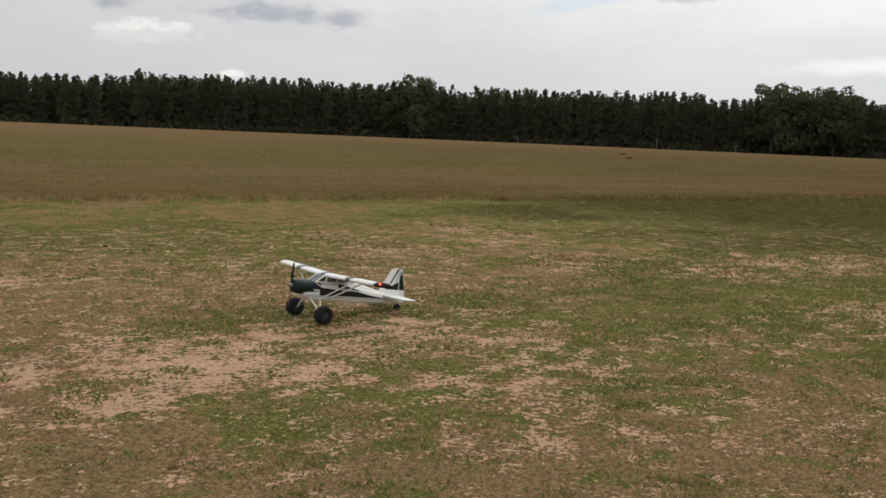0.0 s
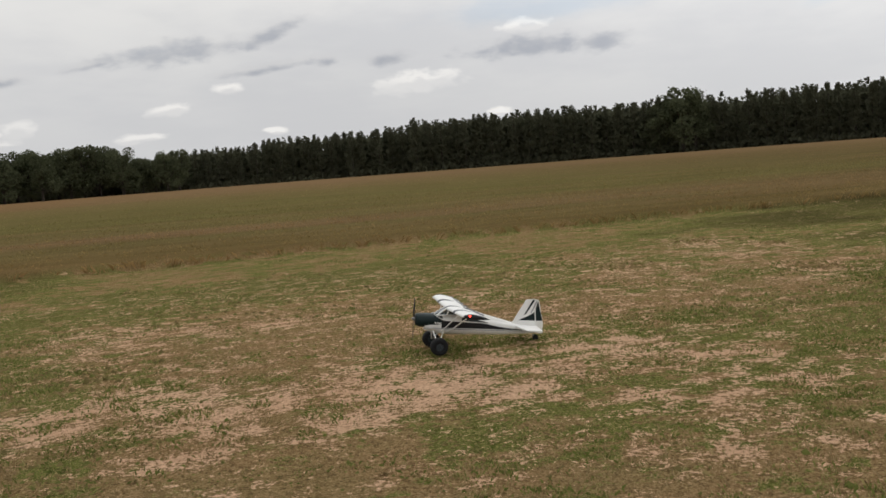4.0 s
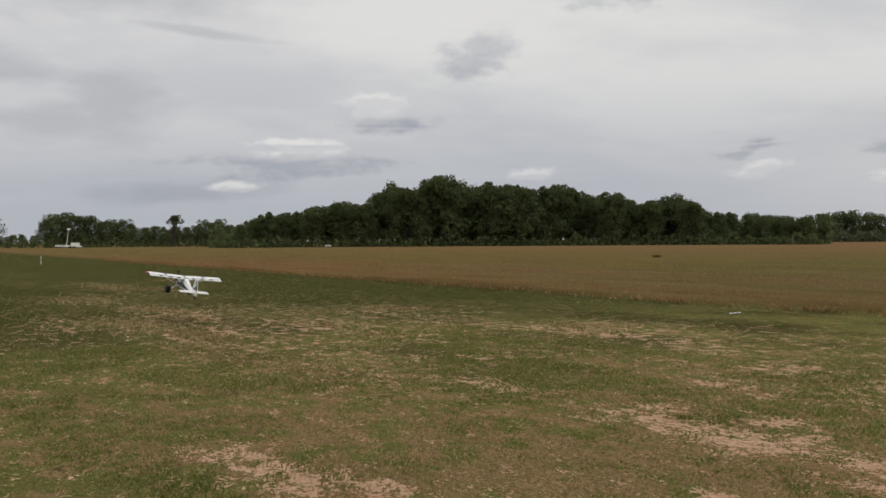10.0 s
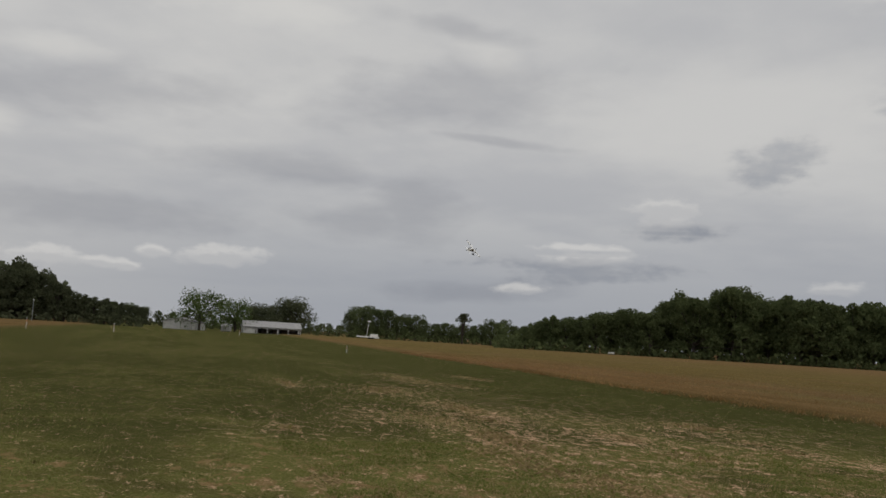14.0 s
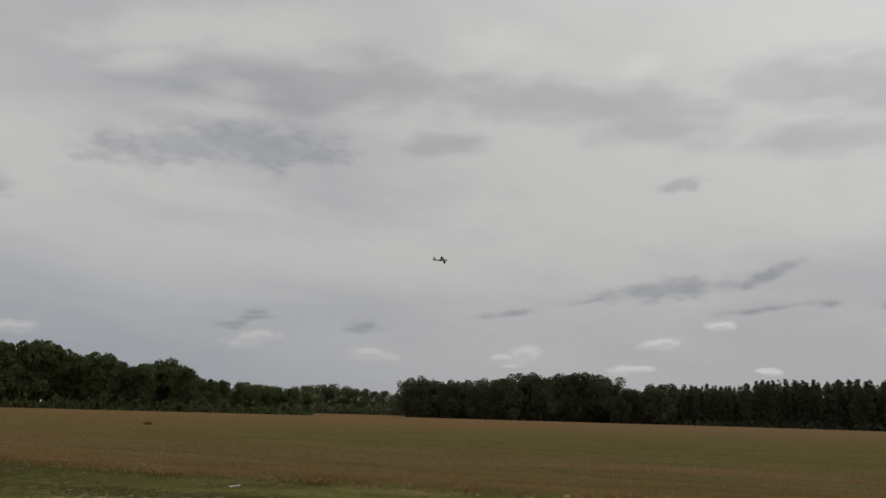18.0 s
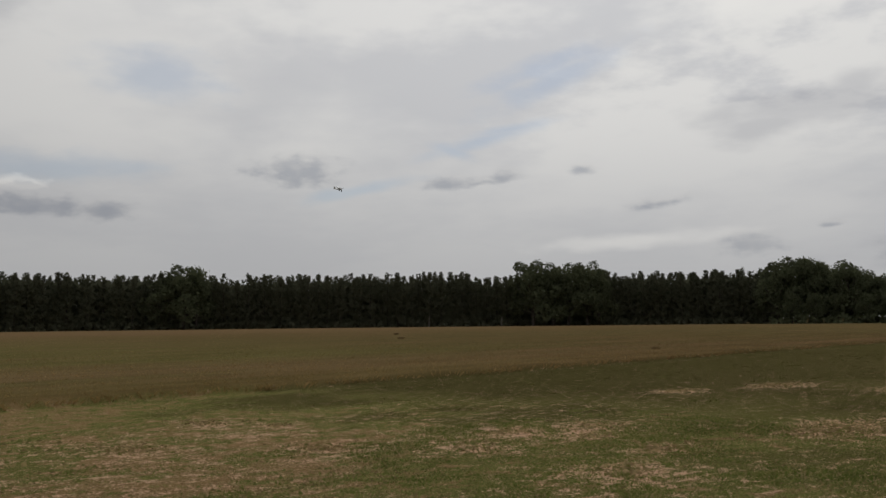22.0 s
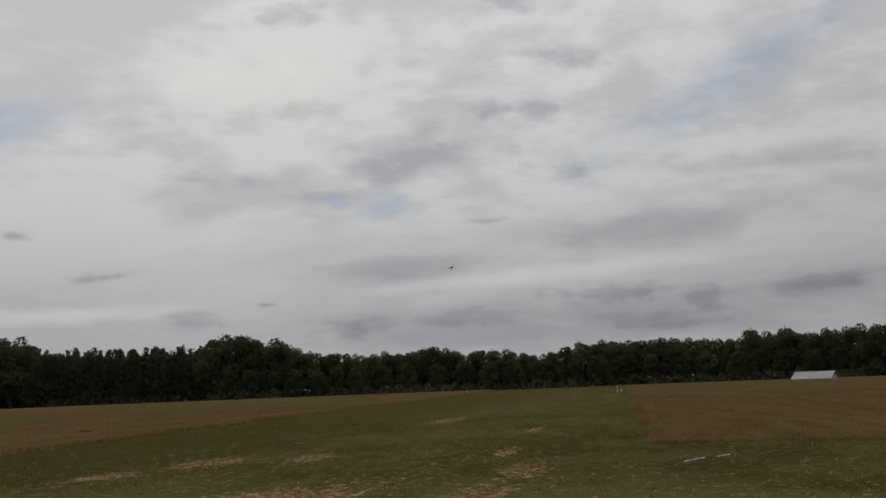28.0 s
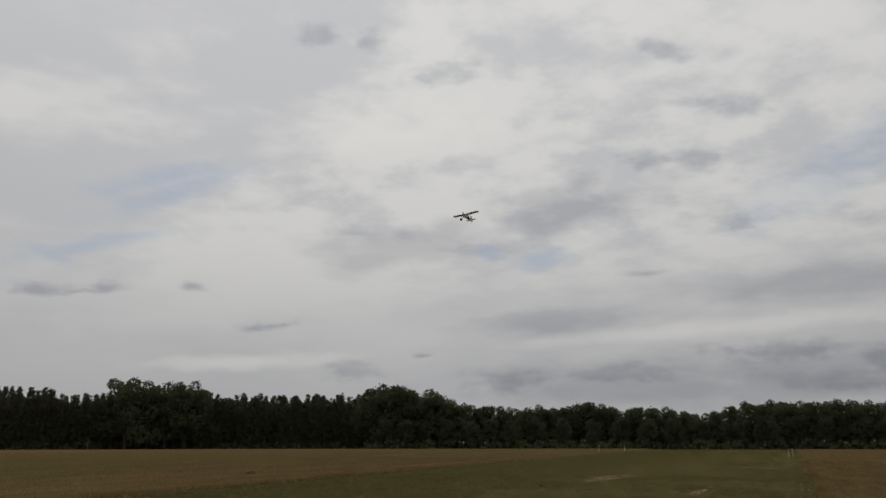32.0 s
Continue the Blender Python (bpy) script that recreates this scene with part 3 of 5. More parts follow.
SAND_EDGE_B = [
    (13.82, 2.06, 0.93, 0.33), (16.90, 1.83, 1.08, 0.35), (21.09, 2.75, 1.06, 0.17), (30.69, 2.91, 1.10, 0.12), (41.14, 7.92, 2.44, 0.48), (17.17, 10.84, 0.69, 0.43), (20.13, 9.94, 1.10, 0.55),
    (20.73, 7.43, 0.92, 0.33), (9.33, 8.70, 0.42, 0.39), (10.63, 8.22, 0.67, 0.52), (9.34, 6.20, 0.54, 0.36)]
SAND_BELT = [
    (-4.70, 5.95, .42, .24), (-3.80, 5.80, .40, .22), (-2.85, 5.85, .36, .20), (-2.35, 5.38, .32, .12), (-1.62, 6.05, .40, .36), (-1.05, 6.42, .52, .22), (-.30, 6.10, .46, .24), (-.60, 4.92, .24, .12),
    (-.45, 5.80, .26, .22), (-8.45, 5.20, .5, .14), (-7.00, 5.95, .45, .18), (-10.7, 4.15, .6, .16), (-12.5, 4.75, .7, .2), (-17.5, 5.7, 1.0, .3), (-26.0, 6.7, 1.6, .5), (-10.4, 10.4, .5, .3), (-9.2, 10.4, .5, .25)]
SAND = SAND_BELT + SAND_NEAR_A + SAND_NEAR_B + SAND_MID_A + SAND_MID_B + SAND_FAR_A + SAND_FAR_B + SAND_EDGE_A + SAND_EDGE_B


def edge_v(u):
    """Where the mowing stops on the far side."""
    return 16.7 + .062 * np.sqrt((u + 14.0) ** 2 + 9.0)


def soft_step(x, a, b):
    t = np.clip((x - a) / (b - a), 0, 1)
    return t * t * (3 - 2 * t)


def masks(u, v):
    """How sandy, how green and how much hay field the ground is."""
    wob = (value_noise(u * .35, v * .35, 40, 3) - .5) * .8
    far = soft_step(v + wob, edge_v(u) - .2, edge_v(u) + .25)
    right = soft_step(u + wob * 1.2, 22.4, 23.6) * soft_step(-v + wob * .6, .7, 1.2)
    left = soft_step(-u, 27, 30) * soft_step(-v + wob * 2, 15.5, 16.2)
    field = np.maximum(np.maximum(far, right), left)
    spots = np.zeros_like(u)
    for pu, pv, ru, rv in SAND:
        d = ((u - pu) / (ru * 1.15 + .06)) ** 2 + ((v - pv) / (rv * 1.15 + .06)) ** 2
        spots = np.maximum(spots, np.exp(-d * .8) * (.8 if pu > 9 else .42 if pu < -7 else .55 if pv > 8 else .66 if pu > 1.9 else 1))
    streak = value_noise(u * .30, v * .75, 10, 4, .6)
    belt = np.exp(-((v - 6.0) / 5.2) ** 2) * soft_step(u, -34, -14)
    bare = .095 * soft_step(v, 15.5, 12.5) * soft_step(u, -34, -14) * (1 - .8 * soft_step(-u, 5, 13) * (1 - np.exp(-((v - 6) / 3.6) ** 2))) * (1 - .6 * soft_step(u, 7, 12)) + .60 * spots + .21 * soft_step(streak, .38, .70) * belt * (1 - .6 * soft_step(u, 8, 14))
    bare += .10 * soft_step(v, 6.5, 9) * soft_step(v, 15.5, 13) * soft_step(u, -30, -12) * soft_step(u, 18, 8)
    bare *= 1 - .6 * soft_step(v, 12.5, 15.5)
    growth = value_noise(u * .42, v * .6, 20, 4, .6)
    green = .26 + (.40 - .20 * soft_step(np.abs(u), 7, 14)) * soft_step(growth, .36, .70) + .13 * soft_step(np.abs(u), 7, 14) + .14 * soft_step(v, 7.5, 14) + .35 * soft_step(-u, 3, 10) + .28 * soft_step(-u, 8, 22) + .62 * soft_step(u, 3, 18)
    return bare, np.clip(green, 0, 1.25), field


def graded(lo, hi, step, reach, growth=1.22):
    inner = list(np.arange(lo, hi + step * .5, step))
    right, d = [], step
    while (inner[-1] if not right else right[-1]) < reach:
        d *= growth
        right.append((right[-1] if right else inner[-1]) + d)
    left, d = [], step
    while (inner[0] if not left else left[-1]) > -reach:
        d *= growth
        left.append((left[-1] if left else inner[0]) - d)
    return np.array(left[::-1] + inner + right)


HAY_TOP = .20    # the dense canopy of the unmown grass stands this high


def build_ground_sheet():
    us, vs = graded(-24, 26, .15, 3200), graded(-2, 21, .12, 3200)
    u, v = np.meshgrid(us, vs, indexing="ij")
    bare, green, field = masks(u, v)
    lump = (value_noise(u * .8, v * .8, 60, 4) - .5) * .05 * np.exp(-(np.hypot(u, v) / 60) ** 2)
    z = lump - .012 * soft_step(bare, .4, .8) + np.where((u > 15) & (v < 4), .09, HAY_TOP) * field
    co = np.stack([u * UX - v * UY, u * UY + v * UX, z], -1).reshape(-1, 3)
    nu, nv = u.shape
    i = (np.arange(nu - 1)[:, None] * nv + np.arange(nv - 1)[None]).ravel()
    quads = np.stack([i, i + nv, i + nv + 1, i + 1], 1)
    me = tri_mesh("ground", co, quads, M_GROUND, True)
    for name, values in (("bare", bare), ("green", green), ("field", field)):
        me.attributes.new(name, "FLOAT", "POINT").data.foreach_set("value", values.ravel().astype(np.float32))
    tagged(new("ground", me), "mown airstrip turf with bare sandy patches and hay fields", "ground", kind="structure")


build_ground_sheet()


# ---------------------------------------------------------------- grass
def blades(x, y, z, length, width, lean, rng, sub=1):
    """Bent blades: two triangles each, from places and sizes. Returns verts and faces."""
    n = len(x)
    yaw = rng.random(n) * math.tau
    px, py = np.cos(yaw) * width * .5, np.sin(yaw) * width * .5
    out = rng.random(n) * math.tau
    lx, ly = np.cos(out) * lean * length, np.sin(out) * lean * length
    a = np.stack([x - px, y - py, z - .01], 1)
    b = np.stack([x + px, y + py, z - .01], 1)
    mid = np.stack([x + lx * .35 + px * .7, y + ly * .35 + py * .7, z + length * .6], 1)
    tip = np.stack([x + lx, y + ly, z + length * (1 - .25 * lean)], 1)
    verts = np.stack([a, b, mid, tip], 1).reshape(-1, 3)
    k = np.arange(n)[:, None] * 4
    faces = np.concatenate([k + [0, 1, 2], k + [0, 2, 3]], 1).reshape(-1, 3)
    return verts, faces


def tufts(rng, n, u0, u1, v0, v1, keep, per, length, width, spread, lean, base=0.0):
    """Places for tufts of `per` blades, chosen by keep(bare, green, field)."""
    u, v = rng.uniform(u0, u1, n), rng.uniform(v0, v1, n)
    chosen = rng.random(n) < keep(*masks(u, v), u, v)
    u, v = u[chosen], v[chosen]
    u, v = np.repeat(u, per), np.repeat(v, per)
    m = len(u)
    u, v = u + rng.normal(0, spread, m), v + rng.normal(0, spread, m)
    size = rng.uniform(.5, 1.25, m)
    x, y = u * UX - v * UY, u * UY + v * UX
    return blades(x, y, np.full(m, base), length * size, width * rng.uniform(.7, 1.3, m), lean * rng.random(m), rng)


def stack(pieces):
    verts, faces, base = [], [], 0
    for v, f in pieces:
        verts.append(v)
        faces.append(f + base)
        base += len(v)
    return np.concatenate(verts), np.concatenate(faces)


def build_lawn():
    rng = np.random.default_rng(3)

    def crisp(u, v, scale, seed):
        return soft_step(value_noise(u * scale, v * scale, seed, 3, .6), .47, .55)
    green = [
        tufts(rng, 70000, -13, 13, 1.5, 10, lambda b, g, f, u, v: np.clip(g * 1.2 - b * 1.0, 0, 1) * crisp(u, v, 1.6, 80) * (1 - f), 9, .024, .006, .03, 1.3),
        tufts(rng, 60000, -34, 34, -4, 20, lambda b, g, f, u, v: np.clip(1.6 - g, 0, 1) * (1 - .8 * soft_step(u, 7, 12)) * np.clip(g - b * 1.7, 0, 1) * crisp(u, v, 2.4, 84) * (1 - f), 5, .024, .011, .05, 1.3)]
    green.append(tufts(rng, 1300, -9, 12, 1.8, 8, lambda b, g, f, u, v: np.clip(b * 1.6 + .05, 0, .8), 34, .028, .0065, .06, 1.5))
    v, f = stack(green)
    tagged(new("lawn_grass", tri_mesh("lawn_grass", v, f, M_BLADE)), "short green tufts of mown grass on the airstrip", "grass", kind="stuff")
    v, f = tufts(rng, 60000, -40, 44, -6, 20, lambda b, g, f, u, v: np.clip(g - .7, 0, 1) * np.clip(.8 - b * 1.8, 0, 1) * crisp(u, v, 2.4, 84) * (1 - f), 5, .028, .012, .05, 1.3)
    tagged(new("lush_grass", tri_mesh("lush_grass", v, f, M_LUSH)), "deeper green mown grass at the ends of the airstrip", "grass", kind="stuff")
    dry = [
        tufts(rng, 40000, -13, 13, 1.5, 10, lambda b, g, f, u, v: np.clip(.9 - g * .6 - b * .8, 0, 1) * (1 - f), 5, .022, .006, .03, 1.5),
        tufts(rng, 30000, -34, 34, -4, 20, lambda b, g, f, u, v: np.clip(.8 - g * .72 - b * 1.8, 0, 1) * (1 - f), 4, .022, .011, .05, 1.3)]
    for pu, pv, ru, rv in SAND_FAR_A + SAND_FAR_B + SAND_EDGE_A + SAND_EDGE_B:    # raked straw and stubble on the far bare places
        n = int(min(ru * rv, 1.6) * 260) + 40
        u, v = rng.normal(pu, ru * .5, n), rng.normal(pv, rv * .38, n)
        dry.append(blades(u * UX - v * UY, u * UY + v * UX, np.full(n, .012), rng.uniform(.02, .045, n), rng.uniform(.018, .034, n), rng.uniform(1.2, 2.6, n), rng))
    v, f = stack(dry)
    tagged(new("dry_thatch", tri_mesh("dry_thatch", v, f, M_STRAW)), "dry straw-coloured clippings and thatch on the airstrip", "grass", kind="stuff")


def build_hay():
    rng = np.random.default_rng(5)

    def inside(b, g, f, u, v):
        return (f > .5) * 1.0

    def thinning(b, g, f, u, v):
        """Dense along the mown edge, thinner with distance."""
        return (f > .45) * np.clip(1.15 - (v - edge_v(u)) / 30.0, 0, 1)

    def rim(b, g, f, u, v):
        return (f > .08) * (f < .98)
    base = HAY_TOP - .02
    pieces = [
        tufts(rng, 60000, -75, 80, 16, 52, thinning, 3, .085, .006, .10, 1.2, base),
        tufts(rng, 70000, -75, 80, 16.2, 24, rim, 3, .20, .006, .05, 1.0),
        tufts(rng, 26000, -150, 150, 24, 110, inside, 2, .10, .011, .2, 1.3, base),
        tufts(rng, 14000, 22, 80, -30, 0, inside, 3, .10, .007, .10, 1.1, .07),
        tufts(rng, 30000, 22, 80, -2.5, 0, rim, 3, .11, .007, .05, 1.0),
        tufts(rng, 8000, 22, 24, -30, 0, rim, 3, .11, .007, .05, 1.0),
        tufts(rng, 12000, -140, -27, -60, -14, inside, 2, .10, .012, .2, 1.2, base)]
    v, f = stack(pieces)
    tagged(new("hay_field", tri_mesh("hay_field", v, f, M_HAY)), "tall unmown hay field, russet and straw coloured", "grass", kind="stuff")


def build_hummocks():
    """Low lumps of turf, thatch and crumbled earth between the bare places: small uneven domes."""
    rng = np.random.default_rng(9)
    u, v = rng.uniform(-13, 14, 90000), rng.uniform(1.4, 15.5, 90000)
    bare, green, field = masks(u, v)
    patchy = soft_step(value_noise(u * 1.6, v * 1.6, 90, 3, .65), .38, .62)
    keep = rng.random(len(u)) < (.12 + .75 * patchy) * np.clip(1.0 - 1.7 * bare, .05, 1) * (1 - field)
    keep &= rng.random(len(u)) < (1 - soft_step(v, 8.5, 15)) * (1 - soft_step(u, 4, 12)) * (1 - soft_step(-u, 5, 13))
    u, v = u[keep], v[keep]
    n, k = len(u), 6
    r = rng.uniform(.008, .022, n) * (1 + .10 * v)
    turn = rng.random(n)[:, None] * math.tau + np.arange(k)[None] * math.tau / k
    reach = r[:, None] * rng.uniform(.6, 1.3, (n, k))
    x, y = u * UX - v * UY, u * UY + v * UX
    foot = np.stack([x[:, None] + np.cos(turn) * reach, y[:, None] + np.sin(turn) * reach, np.full((n, k), -.008)], -1)
    crest = np.stack([x + rng.normal(0, .3, n) * r, y + rng.normal(0, .3, n) * r, r * rng.uniform(.35, .75, n)], -1)[:, None]
    co = np.concatenate([foot, crest], 1).reshape(-1, 3)
    first = np.arange(n)[:, None, None] * (k + 1)
    i = np.arange(k)
    faces = (first + np.stack([i, (i + 1) % k, np.full(k, k)], 1)[None]).reshape(-1, 3)
    tagged(new("turf_hummocks", tri_mesh("turf_hummocks", co, faces, M_LUMP)), "low lumps of dry turf and earth on the airstrip", "turf", kind="stuff")


build_lawn()
build_hummocks()
build_hay()


# ---------------------------------------------------------------- woods
def limb_arrays(a, b, r0, r1, sides=6):
    a, b = np.array(a, float), np.array(b, float)
    axis = (b - a) / np.linalg.norm(b - a)
    side = np.cross(axis, (0, 0, 1) if abs(axis[2]) < .9 else (1, 0, 0))
    side /= np.linalg.norm(side)
    up = np.cross(axis, side)
    t = np.arange(sides) * math.tau / sides
    ring = np.cos(t)[:, None] * side + np.sin(t)[:, None] * up
    v = np.concatenate([a + ring * r0, b + ring * r1])
    i = np.arange(sides)
    j = (i + 1) % sides
    f = np.concatenate([np.stack([i, j, j + sides], 1), np.stack([i, j + sides, i + sides], 1)])
    return v, f


def leaf_cards(centres, size, rng, flat=0.0):
    """Ragged leaf clumps: a bent four-cornered card at each place, at its own angle."""
    n = len(centres)
    a = rng.normal(size=(n, 3))
    a[:, 2] *= 1 - flat
    a /= np.linalg.norm(a, axis=1)[:, None]
    b = np.cross(a, rng.normal(size=(n, 3)))
    b /= np.linalg.norm(b, axis=1)[:, None]
    c = np.cross(a, b)
    s = (size * rng.uniform(.55, 1.3, n))[:, None]
    p0, p1 = centres - a * s * .5, centres + a * s * rng.uniform(.35, .65, (n, 1))
    q0 = centres + b * s * rng.uniform(.25, .5, (n, 1)) + c * s * .16
    q1 = centres - b * s * rng.uniform(.25, .5, (n, 1)) + c * s * .16
    v = np.stack([p0, q0, p1, q1], 1).reshape(-1, 3)
    k = np.arange(n)[:, None] * 4
    f = np.concatenate([k + [0, 1, 2], k + [0, 2, 3]], 1).reshape(-1, 3)
    return v, f


def pine_arrays(rng, height, clumps):
    """One plantation pine, standing on the origin: bole, and whorls of upturned needle tufts."""
    bole = limb_arrays((0, 0, -.2), (rng.normal(0, .15), rng.normal(0, .15), height * .93), .16, .03, 5)
    t = rng.random(clumps) ** .8
    z = height * (.04 + .96 * t)
    width = height * .20 * np.clip(1.02 - t, .012, 1) ** .66 * (.85 + .3 * np.sin(t * 40 + rng.random() * 6))
    ang, rad = rng.random(clumps) * math.tau, np.sqrt(rng.random(clumps)) * width
    c = np.stack([np.cos(ang) * rad, np.sin(ang) * rad, z], 1)
    # a tuft: three narrow spikes that rise outwards
    n, s = clumps, height * .050 * rng.uniform(.7, 1.3, clumps) * (1.2 - .55 * t)
    verts, faces = [], []
    for k in range(3):
        d = np.stack([np.cos(ang + (k - 1) * .9), np.sin(ang + (k - 1) * .9), rng.uniform(.25, 1.3, n)], 1)
        d /= np.linalg.norm(d, axis=1)[:, None]
        side = np.cross(d, rng.normal(size=(n, 3)))
        side /= np.linalg.norm(side, axis=1)[:, None]
        verts.append(np.stack([c - side * s[:, None] * .38 - d * s[:, None] * .3, c + side * s[:, None] * .38, c + d * s[:, None]], 1).reshape(-1, 3))
        faces.append(np.arange(n * 3).reshape(-1, 3))
    return bole, stack(list(zip(verts, faces)))


def build_pine_wood(name, ranges, label, seed, rows, gap):
    rng = np.random.default_rng(seed)
    wood, needles = [], []
    for yaw0, yaw1, dist, top0, top1 in ranges:
        step = math.degrees(gap / dist)
        for row in range(rows):
            for yaw in np.arange(yaw0 + step * .37 * row, yaw1, step * (1 + .12 * row)):
                far = dist + row * 4.0 + rng.uniform(-1.2, 1.2)
                mix = (yaw - yaw0) / (yaw1 - yaw0)
                top = top0 + (top1 - top0) * mix
                height = (1.6 + dist * math.tan(radians(top))) * rng.uniform(.89, 1.06)
                where = np.array(polar(yaw + rng.uniform(-.9, .9) * step, far))
                bole, tips = pine_arrays(rng, height, 250 if row < 2 else 110)
                wood.append((bole[0] + where, bole[1]))
                needles.append((tips[0] + where, tips[1]))
        # dense shaded underwood behind the front rows
        n = int((yaw1 - yaw0) * 420)
        yaws, tall = rng.uniform(yaw0, yaw1, n), (1.6 + dist * math.tan(radians(min(top0, top1)))) * .90
        far = dist + rng.uniform(2, 18, n)
        c = np.stack([-np.sin(np.radians(yaws)) * far, np.cos(np.radians(yaws)) * far, tall * rng.random(n) ** .9], 1)
        needles.append(leaf_cards(c, 1.6, rng))
        n = int((yaw1 - yaw0) * 110)
        yaws, far = rng.uniform(yaw0, yaw1, n), dist + rng.uniform(-3.5, 3, n)
        c = np.stack([-np.sin(np.radians(yaws)) * far, np.cos(np.radians(yaws)) * far, 1.7 * rng.random(n) ** 1.5], 1)
        needles.append(leaf_cards(c, .9, rng))
    ob = tagged(new(name), label, "woods", kind="stuff")
    for pname, pieces, mat in (("boles", wood, M_BARK), ("needles", needles, M_PINE)):
        v, f = stack(pieces)
        child = new(pname, tri_mesh(pname, v, f, mat))
        child.parent = ob
    return ob


def broadleaf(name, height, spread, leaves, mat, rng, label, lobes=9, low=.12, airy=0.0):
    """A broad tree: tapered trunk with limbs, and a crown of many leaf clumps in uneven lobes."""
    root = tagged(new(name), label, "tree")
    limbs = [limb_arrays((0, 0, -.2), (0, 0, height * .45), height * .028, height * .017, 8)]
    cards = []
    for k in range(lobes):
        t = k / max(lobes - 1, 1)
        ang = k * 2.4 + rng.random()
        reach = spread * rng.uniform(.12, .66) * (1.12 - .62 * t)
        c = np.array([math.cos(ang) * reach, math.sin(ang) * reach, height * (low + .14 + (.86 - low - .14) * t ** .8 * rng.uniform(.85, 1.03))])
        limbs.append(limb_arrays((0, 0, height * (.18 + .22 * t)), c, height * .012, height * .004, 5))
        r = spread * rng.uniform(.17, .31) * (1.05 - .3 * t)
        n = int(leaves / lobes)
        d = rng.normal(size=(n, 3))
        d /= np.linalg.norm(d, axis=1)[:, None]
        rad = r * (1.05 - (.5 + airy) * rng.random(n) ** 1.8) * np.where(rng.random(n) < .14, rng.uniform(1.0, 1.45, n), 1.0)
        p = c + d * rad[:, None] * np.array([1, 1, .78])
        keep = p[:, 2] > height * low * .6
        cards.append(leaf_cards(p[keep], height * .039, rng))
    v, f = stack(limbs)
    trunk = new("trunk", tri_mesh("trunk", v, f, M_BARK))
    v, f = stack(cards)
    v[:, 2] *= height / np.percentile(v[:, 2], 99.6)
    crown = new("crown", tri_mesh("crown", v, f, mat))
    trunk.parent = crown.parent = root
    return root


def plant(kinds, spots, group, seed):
    """Sets copies of the kinds of tree at (bearing, distance, height) spots."""
    rng = np.random.default_rng(seed)
    used = {}
    for i, (yaw, dist, height) in enumerate(spots):
        ob, full = kinds[int(rng.integers(len(kinds)))]
        s = height / full
        m = Matrix.Translation(polar(yaw, dist)) @ pose(0, 0, 0, 0, 0, rng.random() * 360) @ Matrix.Diagonal((s * rng.uniform(.9, 1.2), s * rng.uniform(.9, 1.2), s, 1))
        if ob.name in used:
            copy_thing(ob, m)
        else:
            used[ob.name] = (ob, m)
            tagged(ob, group=group)
    for ob, m in used.values():    # the first ones take their own place last, so that copies start from an unscaled tree
        ob.matrix_basis = m
    for ob, _ in kinds:
        if ob.name not in used:
            for o in (*ob.children, ob):
                bpy.data.objects.remove(o)


def line_of(seed, yaw0, yaw1, step, dist, tops, depth=0.0):
    """Spots along an arc; tops: (bearing, height of the treetops over the horizon in degrees)."""
    rng = np.random.default_rng(seed)
    spots, yaw = [], yaw0
    xs, hs = [p[0] for p in tops], [p[1] for p in tops]
    while yaw < yaw1:
        d = dist + rng.uniform(-4, 4) + depth * rng.random()
        spots.append((yaw, d, (1.6 + d * math.tan(radians(float(np.interp(yaw, xs, hs))))) * rng.uniform(.92, 1.04)))
        yaw += step * rng.uniform(.75, 1.25)
    return spots


def thicket(name, mat, seed, arcs, label):
    """Undergrowth that closes a wood down to the ground: leaf clumps along arcs (bearings, distance, depth, height)."""
    rng = np.random.default_rng(seed)
    cards = []
    for yaw0, yaw1, dist, depth, height in arcs:
        n = int((yaw1 - yaw0) * math.radians(dist) * height * 4.0)
        yaws, far = rng.uniform(yaw0, yaw1, n), dist + depth * rng.random(n)
        wave = .72 + .28 * np.sin(yaws * 5.1) * np.sin(yaws * 1.9 + 1)
        c = np.stack([-np.sin(np.radians(yaws)) * far, np.cos(np.radians(yaws)) * far, height * wave * rng.random(n) ** .9], 1)
        cards.append(leaf_cards(c, .11 * height + .6, rng))
    v, f = stack(cards)
    tagged(new(name, tri_mesh(name, v, f, mat)), label, "undergrowth", kind="stuff")


# The treetops of each wood: bearing, height over the horizon in degrees.
OAK_TOPS = [(58, 1.2), (60, 1.25), (62.5, 1.6), (65, 1.7), (65.6, 2.3), (66.5, 2.85), (67.5, 2.7), (68.5, 2.3), (69.7, 2.5), (70.5, 3.0), (72.3, 3.0), (73.3, 3.3), (74.6, 3.6), (75.7, 2.95), (76.8, 3.75), (78.3, 3.7),
            (80, 3.55), (80.8, 4.2), (82.2, 4.2), (83.6, 3.5), (85, 3.75), (86, 3.3), (86.5, 2.6), (88.6, 2.45), (90.2, 2.5), (91.2, 1.9), (93.2, 1.9), (94.1, 1.5), (94.8, 1.05)]
DARK_TOPS = [(-95, 2.6), (-77, 2.7), (-75, 2.65), (-73.5, 2.3), (-71.5, 2.65), (-70, 2.65), (-69, 2.25), (-67.5, 2.15), (-65.5, 2.5), (-62, 2.5), (-60, 2.5), (-58, 2.15), (-56.5, 1.85), (-54.5, 2.1), (-52, 2.25),
             (-49.2, 2.55), (-48.2, 2.15), (-46.3, 2.35), (-43.5, 2.4), (-41.5, 2.3), (-40.5, 3.05), (-39.3, 3.6), (-37.8, 3.6), (-36.4, 3.7), (-35, 3.3)]
